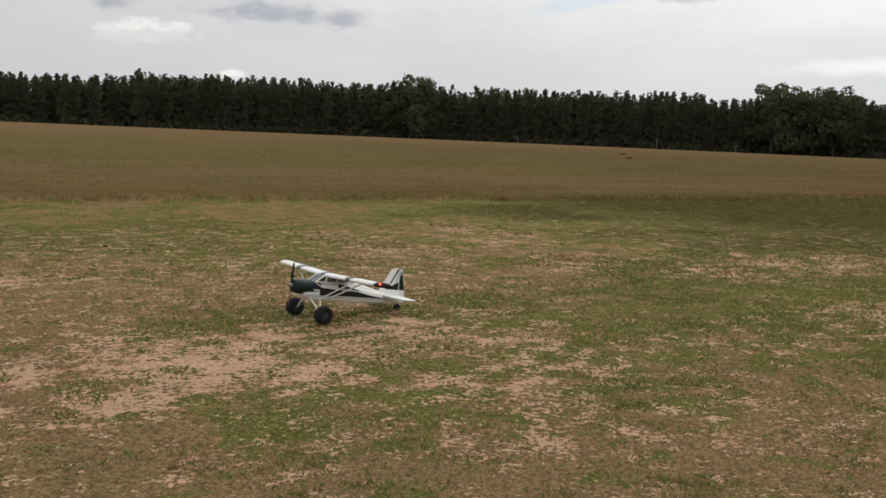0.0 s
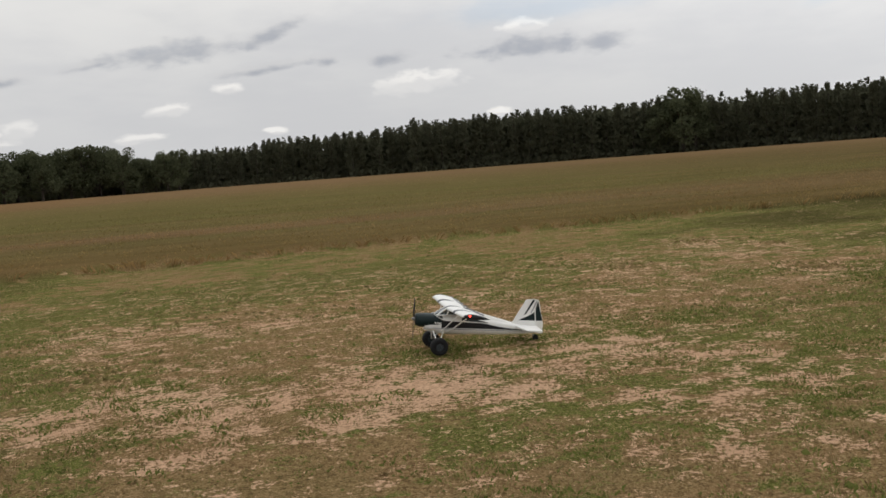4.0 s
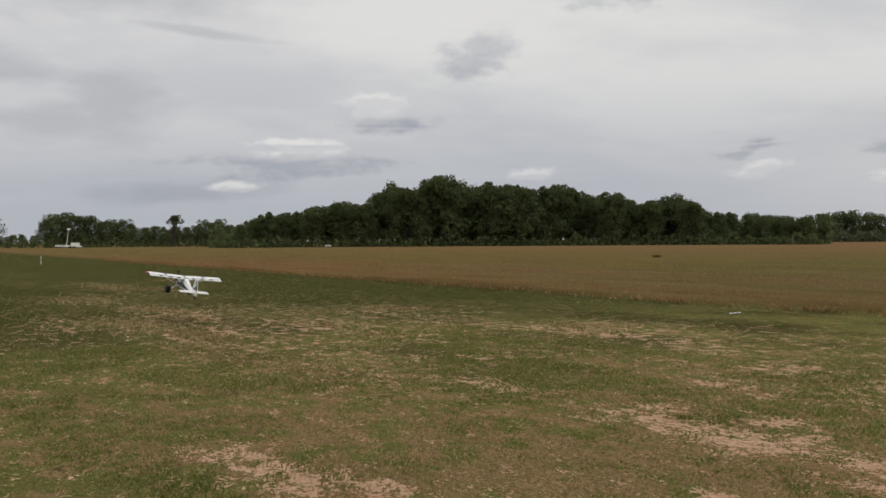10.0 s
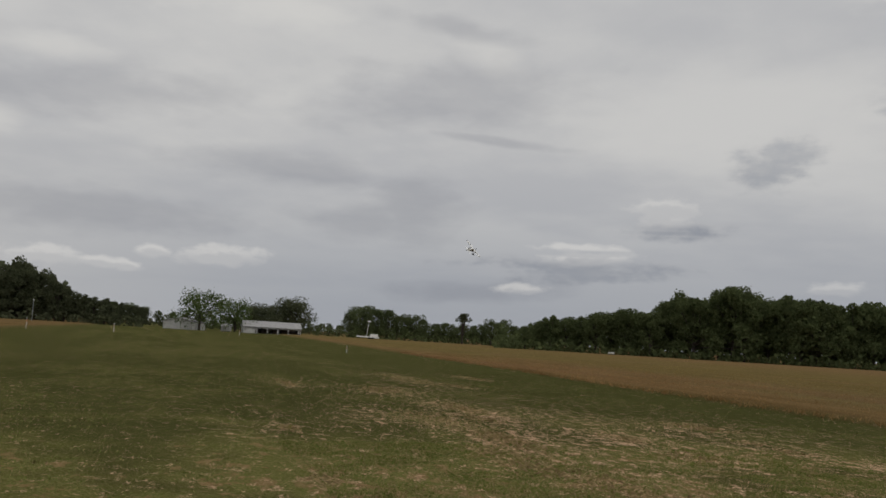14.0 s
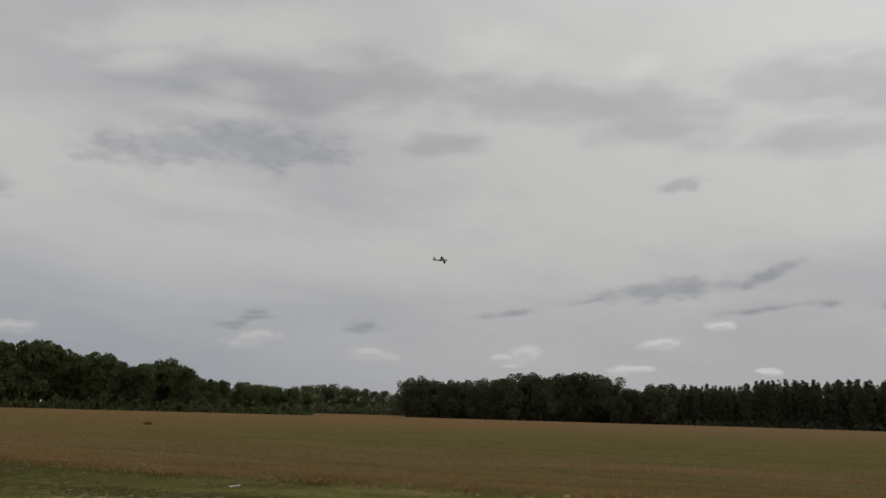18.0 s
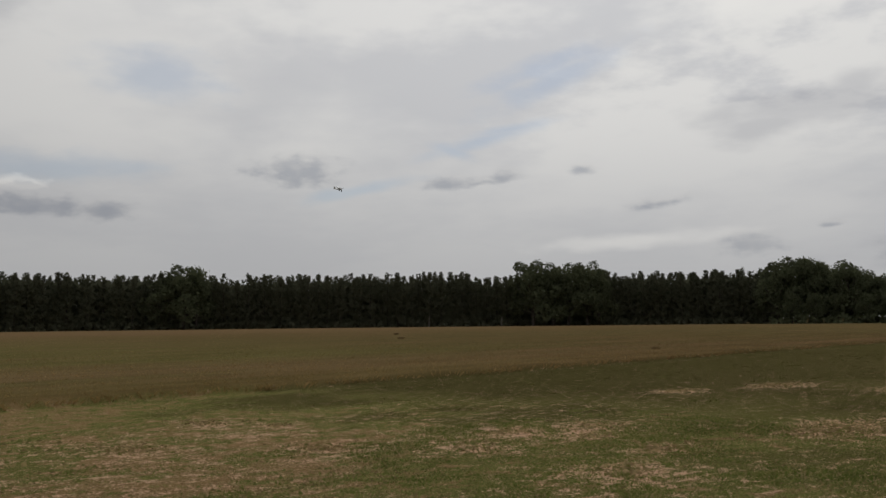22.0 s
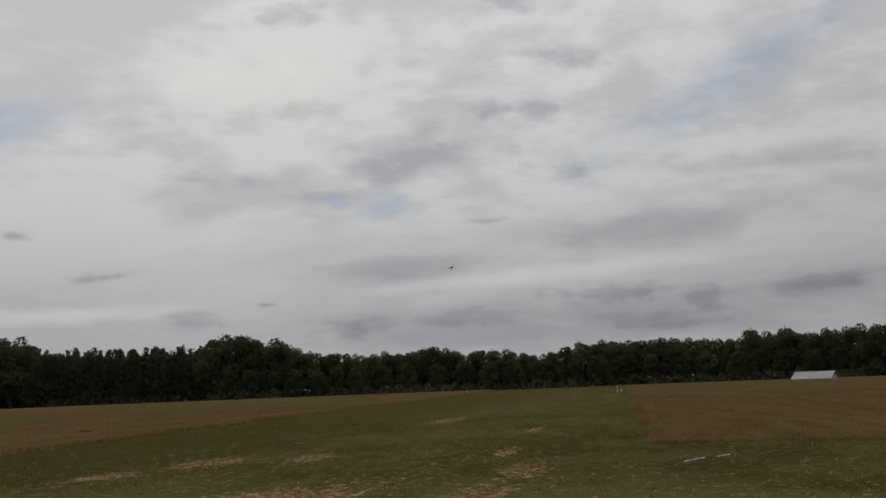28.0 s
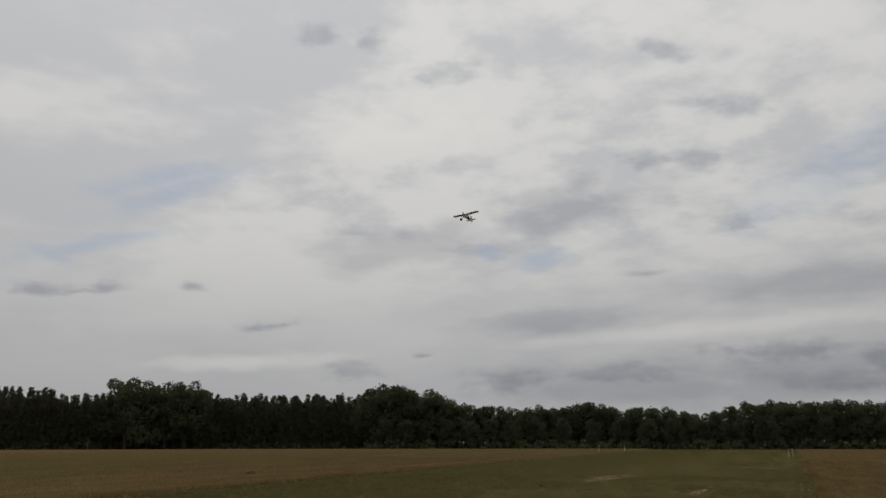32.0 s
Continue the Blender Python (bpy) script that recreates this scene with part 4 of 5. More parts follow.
COPSE_TOPS = [(34.9, 2.2), (35.3, 2.3), (36.5, 1.8), (37.2, 1.7), (38, 2.45), (39.8, 2.85), (41.5, 2.65), (43.2, 2.7), (45.5, 2.4), (47.5, 2.05), (49.3, 2.15), (51.0, 2.2), (51.7, 2.1)]
HILL_TOPS = [(119, .8), (121.9, 1.2), (123, 1.35), (124.2, 2.05), (125.3, 2.8), (125.8, 2.4), (126.8, 3.3), (127.6, 2.5), (128.7, 3.3), (129.5, 3.1), (130.7, 2.45), (132.5, 2.1), (150, 2.2)]


def build_woods():
    thicket("oak_thicket", M_LEAF, 31, [(57.5, 97, 191, 3, 1.5), (57.5, 97, 194, 3, 1.8), (57.5, 97, 190, 4, 3.0), (57.5, 97, 206, 8, 6.2), (57.5, 97, 199, 4, 2.4), (97, 109, 256, 6, 3.0), (97, 106.5, 266, 8, 5.0)], "leafy undergrowth below the oak wood")
    thicket("dark_thicket", M_LEAF_DARK, 32, [(-95, -35, 214, 4, 2.6), (-95, -35, 217, 4, 1.6), (-95, -35, 221, 5, 2.2), (-95, -35, 228, 10, 8.0), (119.5, 150, 230, 4, 3.0), (121, 124.5, 240, 8, 6.5), (123.8, 150, 242, 8, 10.5), (126, 131, 246, 8, 14.5), (131, 150, 246, 8, 12.0), (45.5, 59, 292, 5, 4.0), (51, 59, 306, 12, 7.0), (51, 60, 294, 6, 4.5), (94, 125, 336, 8, 5.0)],
            "dark undergrowth that closes the wood edge")
    build_pine_wood("pine_plantation", [(-35.5, -26, 226, 2.95, 2.95), (-26, -18.8, 226, 3.05, 2.9), (-18.8, -16, 224, 2.8, 2.85), (-16, -1.8, 224, 3.1, 3.0), (-1.8, 0, 224, 2.75, 2.8), (0, 20, 224, 3.0, 3.0),
                                        (20, 24, 228, 2.9, 2.45), (24, 29.5, 232, 2.45, 2.45), (29.5, 34.5, 232, 2.2, 2.05), (34.5, 38.5, 234, 1.7, 1.75), (38.5, 51.4, 236, 2.0, 1.9)],
                    "dark dense plantation of tall pines behind the hay field", 11, 6, 1.45)
    rng = np.random.default_rng(21)
    oak = [(broadleaf("oak_tree", 12, 6.0, 4400, M_LEAF, rng, "broad dark green oak at the edge of the hay field", 28, .04), 12) for _ in range(6)]
    plant(oak, line_of(1, 58, 95, .85, 196, OAK_TOPS, 5) + line_of(7, 59, 94.5, 1.1, 211, [(b, t * .93) for b, t in OAK_TOPS], 6), "oak wood", 2)
    dark = [(broadleaf("dark_tree", 12, 6.5, 3800, M_LEAF_DARK, rng, "dark broad-crowned tree in a dense wood edge", 26, .04), 12) for _ in range(6)]
    plant(dark, line_of(3, -95, -35, .95, 222, DARK_TOPS, 4)
          + line_of(17, 34.9, 51.7, .72, 224, COPSE_TOPS, 5)
          + line_of(8, -95, -35.5, 1.4, 232, [(b, t * .9) for b, t in DARK_TOPS], 4)
          + line_of(9, -95, -36, 1.6, 217, [(-95, 1.5), (-36, 1.5)], 4)
          + [(-20.3, 222, 16.5), (-21.6, 223, 15.9), (-22.6, 223, 15.8), (-23.8, 223, 16.2), (-24.5, 224, 14.4), (2.4, 222, 15.8), (1.6, 223, 14.2), (3.3, 224, 14.2)], "dark wood edge", 4)
    far = [(broadleaf("far_tree", 11, 7, 3000, M_LEAF, rng, "far green tree in a distant wood", 20, .05), 11) for _ in range(4)]
    plant(far, line_of(5, 45, 62, .6, 300, [(45, 1.4), (52.3, 1.2), (54.5, 1.4), (57.1, 1.65), (58.8, 1.3), (60, 1.35), (62, 1.6)], 14)
          + line_of(6, 94.6, 106.6, .62, 262, [(94.8, 1.05), (95.5, 1.1), (96.8, 1.5), (98, 1.05), (100.2, .95), (101.3, 1.05), (102.4, 1.7), (103.4, 1.35), (104.3, 1.7), (105.8, 1.85), (106.5, 1.5)], 6)
          + line_of(16, 94, 124, .8, 330, [(94, .8), (105, .55), (108.5, .5), (113, .6), (117.5, .65), (119.3, .85), (122, 1.2)], 10), "distant wood", 6)
    plant([(broadleaf("dense_tree", 12, 11, 5600, M_LEAF_DARK, rng, "round dense dark tree behind the open shed", 30, .03), 12)],
          [(110.1, 256, 10.9), (111.0, 258, 9.4), (112.0, 262, 8.4), (112.7, 264, 8.6)], "trees by the sheds", 7)
    plant([(broadleaf("pecan_tree", 12, 11, 3400, M_LEAF_PALE, rng, "airy pale green tree beside the sheds", 24, .06, .3), 12)],
          [(116.1, 224, 10.2), (113.9, 240, 9.0)], "trees by the sheds", 8)
    plant([(broadleaf("slender_tree", 12, 3.6, 1300, M_LEAF_DARK, rng, "slender tree with a small high crown", 16, .52), 12)], [(99.1, 256, 9.2), (129.2, 232, 14.6)], "slender trees", 10)
    plant([(broadleaf("hill_tree", 12, 5.5, 4200, M_LEAF_DARK, rng, "tall dark tree at the far end of the strip", 22, .04), 12) for _ in range(4)],
          line_of(12, 119.5, 150, .5, 235, HILL_TOPS, 8), "far end wood", 9)


build_woods()


# ---------------------------------------------------------------- sheds, trailer, posts
def gable_shed(name, place, turn, length, depth, wall, rise, label, open_front=False, roof=M_TIN):
    ob = thing(name, place, label, "shed", turn=turn)
    hl, hd = length / 2, depth / 2
    part("wall_back", box(bmesh.new(), (length, .15, wall), (0, hd, wall / 2)), M_TIN_WHITE, ob)
    for s in (-1, 1):
        bm = bmesh.new()
        ring = [(s * hl, -hd, 0), (s * hl, hd, 0), (s * hl, hd, wall), (s * hl, 0, wall + rise), (s * hl, -hd, wall)]
        loft(bm, [ring, [(x - s * .15, y, z) for x, y, z in ring]])
        part("wall_end", bm, M_TIN_WHITE, ob)
    if open_front:
        for k in range(6):
            x = -hl + .6 + k * (length - 1.2) / 5
            part("post", box(bmesh.new(), (.2, .2, wall), (x, -hd + .1, wall / 2)), M_TIN_WHITE, ob)
        part("fascia", box(bmesh.new(), (length, .12, .40), (0, -hd, wall - .20)), M_TIN, ob)
        part("lean_wall", box(bmesh.new(), (length * .2, .12, wall), (-hl + length * .1, -hd + .15, wall / 2)), M_TIN_WHITE, ob)
        # added blocks whose dark colour stands for the shade inside the shed
        for k in range(3):
            part("stored_bale", box(bmesh.new(), (1.7, 1.3, 1.2), (-hl * .2 + k * 2.6, .2, .6), None, .12), M_SHADE, ob)
    else:
        part("wall_front", box(bmesh.new(), (length, .15, wall), (0, -hd, wall / 2)), M_TIN_WHITE, ob)
        part("door", box(bmesh.new(), (2.2, .1, wall * .88), (-hl * .3, -hd - .08, wall * .44)), M_TIN, ob, "grey metal door")
    for s in (-1, 1):
        n = max(8, int(length / .9))
        bm = bmesh.new()
        slope = math.atan2(rise, hd)
        width = math.hypot(rise, hd) + .35
        turn_m = pose(0, 0, 0, -s * math.degrees(slope), 0, 0)
        box(bm, (length + .6, width, .06), (0, s * (hd * .5 + .1), wall + rise * .5 + .03), turn_m)
        sheet = part("roof_sheet", bm, roof, ob, "ribbed metal roof sheet")
        rib = part("roof_rib", box(bmesh.new(), (.07, width, .05)), roof, sheet)
        for k in range(n + 1):
            one = rib if k == 0 else new("roof_rib", rib.data)
            one.parent = sheet
            one.matrix_local = Matrix.Translation((-hl - .25 + k * (length + .5) / n, s * (hd * .5 + .1), wall + rise * .5 + .085)) @ turn_m
    return ob


def facing(yaw, dist):
    """A place on the ground and the turn that makes a thing's front face the strip."""
    return polar(yaw, dist), yaw


def build_sheds():
    p, turn = facing(111.6, 238)
    gable_shed("open_shed", p, turn + 7, 15, 7, 1.75, 1.45, "long open-fronted farm shed with a metal roof", True)
    p, turn = facing(117.0, 236)
    gable_shed("barn", p, turn + 68, 9, 7.6, 1.9, 1.0, "white metal barn with a low gable roof")
    p, turn = facing(114.4, 250)
    gable_shed("small_shed", p, turn, 2.6, 2.2, 1.5, .5, "small grey shed between the barn and the open shed")
    p, turn = facing(-73.25, 172)
    p.z = -.6
    gable_shed("long_shed", p, turn - 14, 6.4, 6.0, .9, 1.2, "low shed with a bright metal roof above the grass")


def build_trailer():
    p, turn = facing(105.3, 238)
    ob = thing("mast_trailer", p, "white flat trailer with a box and a tilted mast", "trailer", turn=turn)
    part("bed", box(bmesh.new(), (6.2, 1.8, .35), (0, 0, .7), pose(0, 0, 0, 0, 2, 0), .05), M_PVC, ob)
    part("equipment_box", box(bmesh.new(), (2.1, 1.6, .8), (1.6, 0, 1.15), None, .08), M_PVC, ob)
    for s in (-1, 1):
        for x in (.4, 1.3):
            bm = bmesh.new()
            tube(bm, (x, s * .95, .36), (x, s * .75, .36), .36, .36, 14)
            part("wheel", bm, M_TYRE, ob)
    bm = bmesh.new()
    tube(bm, (-.5, 0, .8), (.1, 0, 5.0), .07, .05)
    part("mast", bm, M_PVC, ob)
    part("mast_head", box(bmesh.new(), (.9, .12, .35), (.1, 0, 5.0), None, .03), M_PVC, ob)


def build_trough():
    p, turn = facing(89.4, 186)
    ob = thing("feed_trough", p, "low white feed trough at the foot of the oak wood", "trough", turn=turn)
    for y in (-.3, .3):
        part("side", box(bmesh.new(), (1.3, .06, .28), (0, y, .56), pose(0, 0, 0, -math.copysign(14, y), 0, 0), .015), M_PVC, ob)
    for x in (-.64, .64):
        part("end", box(bmesh.new(), (.06, .62, .28), (x, 0, .56), None, .015), M_PVC, ob)
        part("stand", box(bmesh.new(), (.08, .5, .44), (x * .8, 0, .22), None, .01), M_STEEL, ob)
    part("floor", box(bmesh.new(), (1.26, .52, .05), (0, 0, .45), None, .01), M_PVC, ob)


def marker_post(place, height, label):
    ob = thing("marker_post", place, label, "post", "runway markers")
    bm = bmesh.new()
    tube(bm, (0, 0, -.1), (0, 0, height), .024, .024, 10)
    part("pipe", bm, M_PVC, ob)
    bm = bmesh.new()
    tube(bm, (0, 0, height), (0, 0, height + .03), .028, .028, 10)
    part("cap", bm, M_PVC, ob)
    bm = bmesh.new()
    tube(bm, (0, 0, height * .62), (0, 0, height * .78), .027, .027, 10)
    part("band", bm, M_ORANGE, ob)


def build_posts():
    for yaw, dist, h in ((134.0, 47, 1), (128.5, 68, 1.1), (131.0, 96, 1.2), (126.1, 104, 1.2), (121.2, 118, 1.1), (113.6, 150, 1.2), (106.8, 70, 0.52), (-61.43, 108, 0.85), (-61.66, 113, 0.85), (-51.7, 162, 1.1), (-50.1, 158, 1.1)):
        marker_post(polar(yaw, dist), h, "white plastic marker post beside the airstrip")
    ob = thing("light_pole", polar(125.8, 190), "tall grey pole with a white lamp head", "pole")
    bm = bmesh.new()
    tube(bm, (0, 0, -.1), (0, 0, 4.4), .07, .05)
    part("pole", bm, M_STEEL, ob)
    part("lamp_head", box(bmesh.new(), (.34, .22, .16), (0, 0, 4.45), None, .04), M_PVC, ob)
    for yaw, dist, h in ((-13.4, 219, 3.0), (-18.2, 219, 2.6), (59.7, 188, 2.2)):
        ob = thing("dead_trunk", polar(yaw, dist), "bleached dead trunk at the edge of the wood", "trunk", "dead trunks")
        bm = bmesh.new()
        tube(bm, (0, 0, -.1), (.05, 0, h), .14, .09)
        tube(bm, (.02, 0, h * .6), (.5, .1, h * .85), .05, .02, 6)
        part("trunk", bm, M_DEAD, ob)


def lying_pole(a, b, radius, label):
    a, b = Vector(a), Vector(b)
    ob = thing("lying_pole", (a + b) / 2, label, "pole", "poles on the ground", math.degrees(math.atan2(b.y - a.y, b.x - a.x)))
    length, n = (b - a).length, 5
    for k in range(n):
        bm = bmesh.new()
        x = -length / 2 + k * length / n
        tube(bm, (x, 0, radius + .01), (x + length / n, 0, radius + .01), radius, radius, 10)
        part("length", bm, M_PVC if k % 2 == 0 else M_GREYDEC, ob)


build_sheds()
build_trailer()
build_posts()
build_trough()
lying_pole((-8.97, -7.91, 0), (-8.26, -6.57, 0), .012, "white plastic pole lying in the grass")
lying_pole(polar(-65.4, 17.8), polar(-66.66, 18.6), .012, "white plastic pole lying in the grass")
lying_pole(polar(-67.4, 18.8), polar(-68.1, 19.2), .012, "short white plastic pole lying in the grass")
lying_pole(polar(62.4, 18.8), polar(63.0, 18.5), .014, "short white plastic pole lying at the edge of the hay")


def weed(place, size, label):
    rng = np.random.default_rng(int(abs(place.x * 100)) + 5)
    n = 260 if size > .2 else 40
    r = np.sqrt(rng.random(n)) * size * .7
    a = rng.random(n) * math.tau
    v, f = blades(np.cos(a) * r, np.sin(a) * r, np.zeros(n), size * rng.uniform(.5, 1.1, n), size * (.05 if size > .2 else .16) * np.ones(n), .9 * rng.random(n), rng)
    ob = new("weed_clump", tri_mesh("weed_clump", v, f, M_WEED))
    ob.location = place
    tagged(ob, label, "weeds", "weed clumps")


for yaw, dist, size in ((67.8, 65, .34), (-11.5, 72, .28), (-11.2, 97, .3), (-28.0, 42.7, .22)):
    weed(polar(yaw, dist, .12), size, "dark weed clump standing in the hay field")
for u, v in ((-.75, 4.65), (.55, 4.25)):
    weed(strip(u, v), .03, "small dry dark weed on the sandy turf")


# ---------------------------------------------------------------- the model aeroplane
# Its space: x forward, y to its left, z up; the origin on the ground between the main wheels.
INCIDENCE = .055    # the wing's rigging angle, as a slope


def airfoil(chord, thick, y, x0, z0, n=9):
    """A closed wing section at y, leading edge at x0."""
    ring = []
    for i in range(n):
        t = (i / (n - 1)) ** 1.6
        ring.append((x0 - chord * t, y, z0 - chord * t * INCIDENCE + thick * (2.6 * math.sqrt(t) * (1 - t) * .62 + .02)))
    for i in range(n - 2, 0, -1):
        t = (i / (n - 1)) ** 1.6
        ring.append((x0 - chord * t, y, z0 - chord * t * INCIDENCE - thick * .42 * math.sqrt(t) * (1 - t) * 1.2))
    return ring


def body_ring(x, low, high, half, n=16, power=2.8):
    ring = []
    for i in range(n):
        a = math.tau * i / n
        c, s = math.cos(a), math.sin(a)
        ring.append((x, half * math.copysign(abs(c) ** (2 / power), c), (low + high) / 2 + (high - low) / 2 * math.copysign(abs(s) ** (2 / power), s)))
    return ring


SIZE = 1.045
WING_X, WING_Z, CHORD, SPAN = -.07, .352, .222, 1.38
HUB_Z = .262    # the propeller's axis


def side_decal(bm, stations, lift):
    """A thin skin on both flanks between two heights: (x, low, high, the flank's half width at that place)."""
    for side in (-1, 1):
        loft(bm, [[(x, side * (half + lift), low), (x, side * (half + lift), high), (x, side * (half - .004), high), (x, side * (half - .004), low)] for x, low, high, half in stations])
    return bm


def build_plane():
    ob = tagged(new("model_aeroplane"), "white high-wing model plane with dark green nose and fat tyres", "model aeroplane")
    bm = bmesh.new()
    loft(bm, [body_ring(*r) for r in ((.10, .178, .290, .056), (.06, .164, .300, .062), (-.02, .150, .306, .068), (-.10, .148, .310, .070), (-.24, .149, .313, .066), (-.34, .150, .302, .061),
                                      (-.45, .153, .285, .052), (-.58, .158, .261, .041), (-.70, .164, .243, .031), (-.80, .172, .234, .021), (-.872, .180, .228, .012))])
    part("fuselage", bm, M_FOAM, ob, "white foam fuselage", True)
    bm = bmesh.new()
    loft(bm, [body_ring(*r) for r in ((.176, .226, .296, .034), (.172, .214, .304, .048), (.155, .204, .309, .057), (.12, .199, .312, .063), (.06, .200, .313, .068), (.0, .203, .313, .0712), (-.04, .206, .308, .0725))])
    part("cowling", bm, M_TEAL, ob, "dark green nose cowling", True)
    for side in (-1, 1):
        bm = bmesh.new()
        tube(bm, (.178, side * .022, .282), (.170, side * .022, .282), .009, .011, 10)
        part("air_intake", bm, M_BLACK, ob)
    part("side_stripe", side_decal(bmesh.new(), [(-.035, .204, .266, .0722), (-.12, .205, .262, .0720), (-.20, .206, .259, .0692), (-.30, .206, .255, .0648), (-.40, .205, .247, .0572), (-.52, .203, .224, .0478), (-.62, .201, .212, .0390), (-.72, .199, .204, .0300)], .0012),
         M_BLACK, ob, "black side stripe that tapers to the tail")
    part("grey_stripe", side_decal(bmesh.new(), [(.11, .192, .197, .0585), (.02, .197, .202, .0680), (-.12, .194, .199, .0718), (-.30, .193, .198, .0645), (-.45, .191, .196, .0535), (-.64, .190, .194, .0372), (-.80, .190, .193, .0222)], .0016),
         M_GREYDEC, ob, "thin grey line under the side stripe")
    part("white_line", side_decal(bmesh.new(), [(.025, .306, .312, .0690), (-.02, .276, .284, .0720), (-.06, .262, .270, .0725), (-.19, .256, .263, .0712), (-.33, .251, .256, .0630)], .0018), M_FOAM, ob)
    part("rear_decal", side_decal(bmesh.new(), [(-.20, .268, .302, .0672), (-.28, .262, .288, .0655), (-.36, .258, .270, .0600), (-.42, .254, .258, .0545)], .0009), M_CHAR, ob, "dark glazing panel behind the cabin door")
    for side in (-1, 1):
        bm = bmesh.new()
        for k, w in enumerate((.010, .008, .013, .009)):
            box(bm, (w, .003, .011), (.018 - k * .015, side * .0722, .243 - k * .001))
        part("nose_mark", bm, M_FOAM, ob, "pale unreadable nose marking")
        bm = bmesh.new()
        tube(bm, (.022, side * .040, .306), (.022, side * .040, .317), .005, .004, 8)
        part("cowl_screw", bm, M_PVC, ob)
    # cabin
    bm = bmesh.new()
    low = [(.012, .056, .302), (.012, -.056, .302), (-.30, -.054, .300), (-.30, .054, .300)]
    high = [(-.078, .050, .366), (-.078, -.050, .366), (-.27, -.045, .362), (-.27, .045, .362)]
    loft(bm, [low, high])
    part("cabin", bm, M_GLASS, ob, "dark tinted cabin glazing")
    bm = bmesh.new()
    for side in (-1, 1):
        tube(bm, (.010, side * .058, .304), (-.080, side * .052, .366), .0055, .0055, 6)
        tube(bm, (-.075, side * .060, .306), (-.095, side * .054, .364), .0055, .0055, 6)
        tube(bm, (-.185, side * .059, .306), (-.185, side * .053, .364), .0055, .0055, 6)
        tube(bm, (-.28, side * .057, .304), (-.265, side * .050, .362), .0055, .0055, 6)
        tube(bm, (.008, side * .062, .305), (-.30, side * .060, .307), .0055, .0055, 6)
    part("cabin_frame", bm, M_FOAM, ob, "white window frames")
    bm = bmesh.new()
    loft(bm, [[(-.255, .050, .295), (-.255, -.050, .295), (-.255, -.038, .362), (-.255, .038, .362)], [(-.40, .040, .285), (-.40, -.040, .285), (-.40, -.022, .318), (-.40, .022, .318)],
              [(-.63, .02, .248), (-.63, -.02, .248), (-.63, -.006, .262), (-.63, .006, .262)]])
    part("turtle_deck", bm, M_FOAM, ob)
    # wing
    bm = bmesh.new()
    half = SPAN / 2
    stations = ((-half + .010, .206, .014), (-half + .04, .228, .0), (-.4, CHORD, 0), (0, CHORD, 0), (.4, CHORD, 0), (half - .04, .228, .0), (half - .010, .206, .014))
    loft(bm, [airfoil(c, .044, y, WING_X - s, WING_Z + abs(y) * .03) for y, c, s in stations])
    wing = part("wing", bm, M_FOAM, ob, "white wing with dark chordwise bands", True)
    for side in (-1, 1):
        bm = bmesh.new()
        loft(bm, [airfoil(c, .046, side * y, WING_X - back, WING_Z + y * .03 - .0008) for y, c, back in ((half - .016, .212, .011), (half - .008, .208, .014), (half, .186, .026))])
        part("wing_tip", bm, M_BLACK, wing, "black wing tip cap", True)
        for y, w, mat in ((.355, .040, M_CHAR), (.322, .008, M_GREYDEC), (.388, .008, M_GREYDEC)):
            bm = bmesh.new()
            loft(bm, [airfoil(CHORD * .97, .0475, side * (y + d * w / 2), WING_X + .002, WING_Z + y * .03 - .0006) for d in (-1, 1)])
            part("band", bm, mat, wing)
        for y in (.14, .30, .47):
            bm = bmesh.new()
            box(bm, (.030, .060, .004), (WING_X - .196, side * y, WING_Z + y * .03 + .0090), pose(0, 0, 0, 0, -12, 0))
            part("flap_mark", bm, M_CHAR, wing)
        bm = bmesh.new()
        box(bm, (.005, .60, .005), (WING_X - .172, side * .36, WING_Z + .36 * .03 + .0130), pose(0, 0, 0, side * 1.7, 0, 0))
        part("hinge_line", bm, M_GREYDEC, wing)
        for x0, x1 in ((-.03, -.11), (-.09, -.21)):
            bm = bmesh.new()
            tube(bm, (x0, side * .066, .168), (x1, side * .40, WING_Z + .008), .0048, .0048, 8)
            part("strut", bm, M_FOAM, ob)
    bm = bmesh.new()
    loft(bm, [airfoil(CHORD * .97, .0475, y, WING_X + .002, WING_Z - .0006) for y in (-.024, .024)])
    part("centre_band", bm, M_CHAR, wing)
    bm = bmesh.new()
    bmesh.ops.create_uvsphere(bm, u_segments=10, v_segments=6, radius=.0078, matrix=Matrix.Translation((WING_X - .060, half + .001, WING_Z + .034)))
    part("navigation_lamp", bm, M_RED_LAMP, ob, "glowing red lamp on the wing tip")
    # tail
    bm = bmesh.new()
    loft(bm, [[(-.70, .26, .224), (-.83, .26, .224), (-.83, .26, .231), (-.70, .26, .231)], [(-.66, 0, .222), (-.85, 0, .222), (-.85, 0, .236), (-.66, 0, .236)],
              [(-.70, -.26, .224), (-.83, -.26, .224), (-.83, -.26, .231), (-.70, -.26, .231)]])
    part("tailplane", bm, M_FOAM, ob)
    bm = bmesh.new()
    fin = [(-.63, .242), (-.752, .452), (-.818, .460), (-.838, .228)]
    loft(bm, [[(x, .006, z) for x, z in fin], [(x, -.006, z) for x, z in fin]])
    part("fin", bm, M_FOAM, ob)
    bm = bmesh.new()
    rud = [(-.845, .176), (-.822, .460), (-.858, .452), (-.905, .262), (-.902, .176)]
    loft(bm, [[(x, .005, z) for x, z in rud], [(x, -.005, z) for x, z in rud]])
    rudder = part("rudder", bm, M_FOAM, ob)
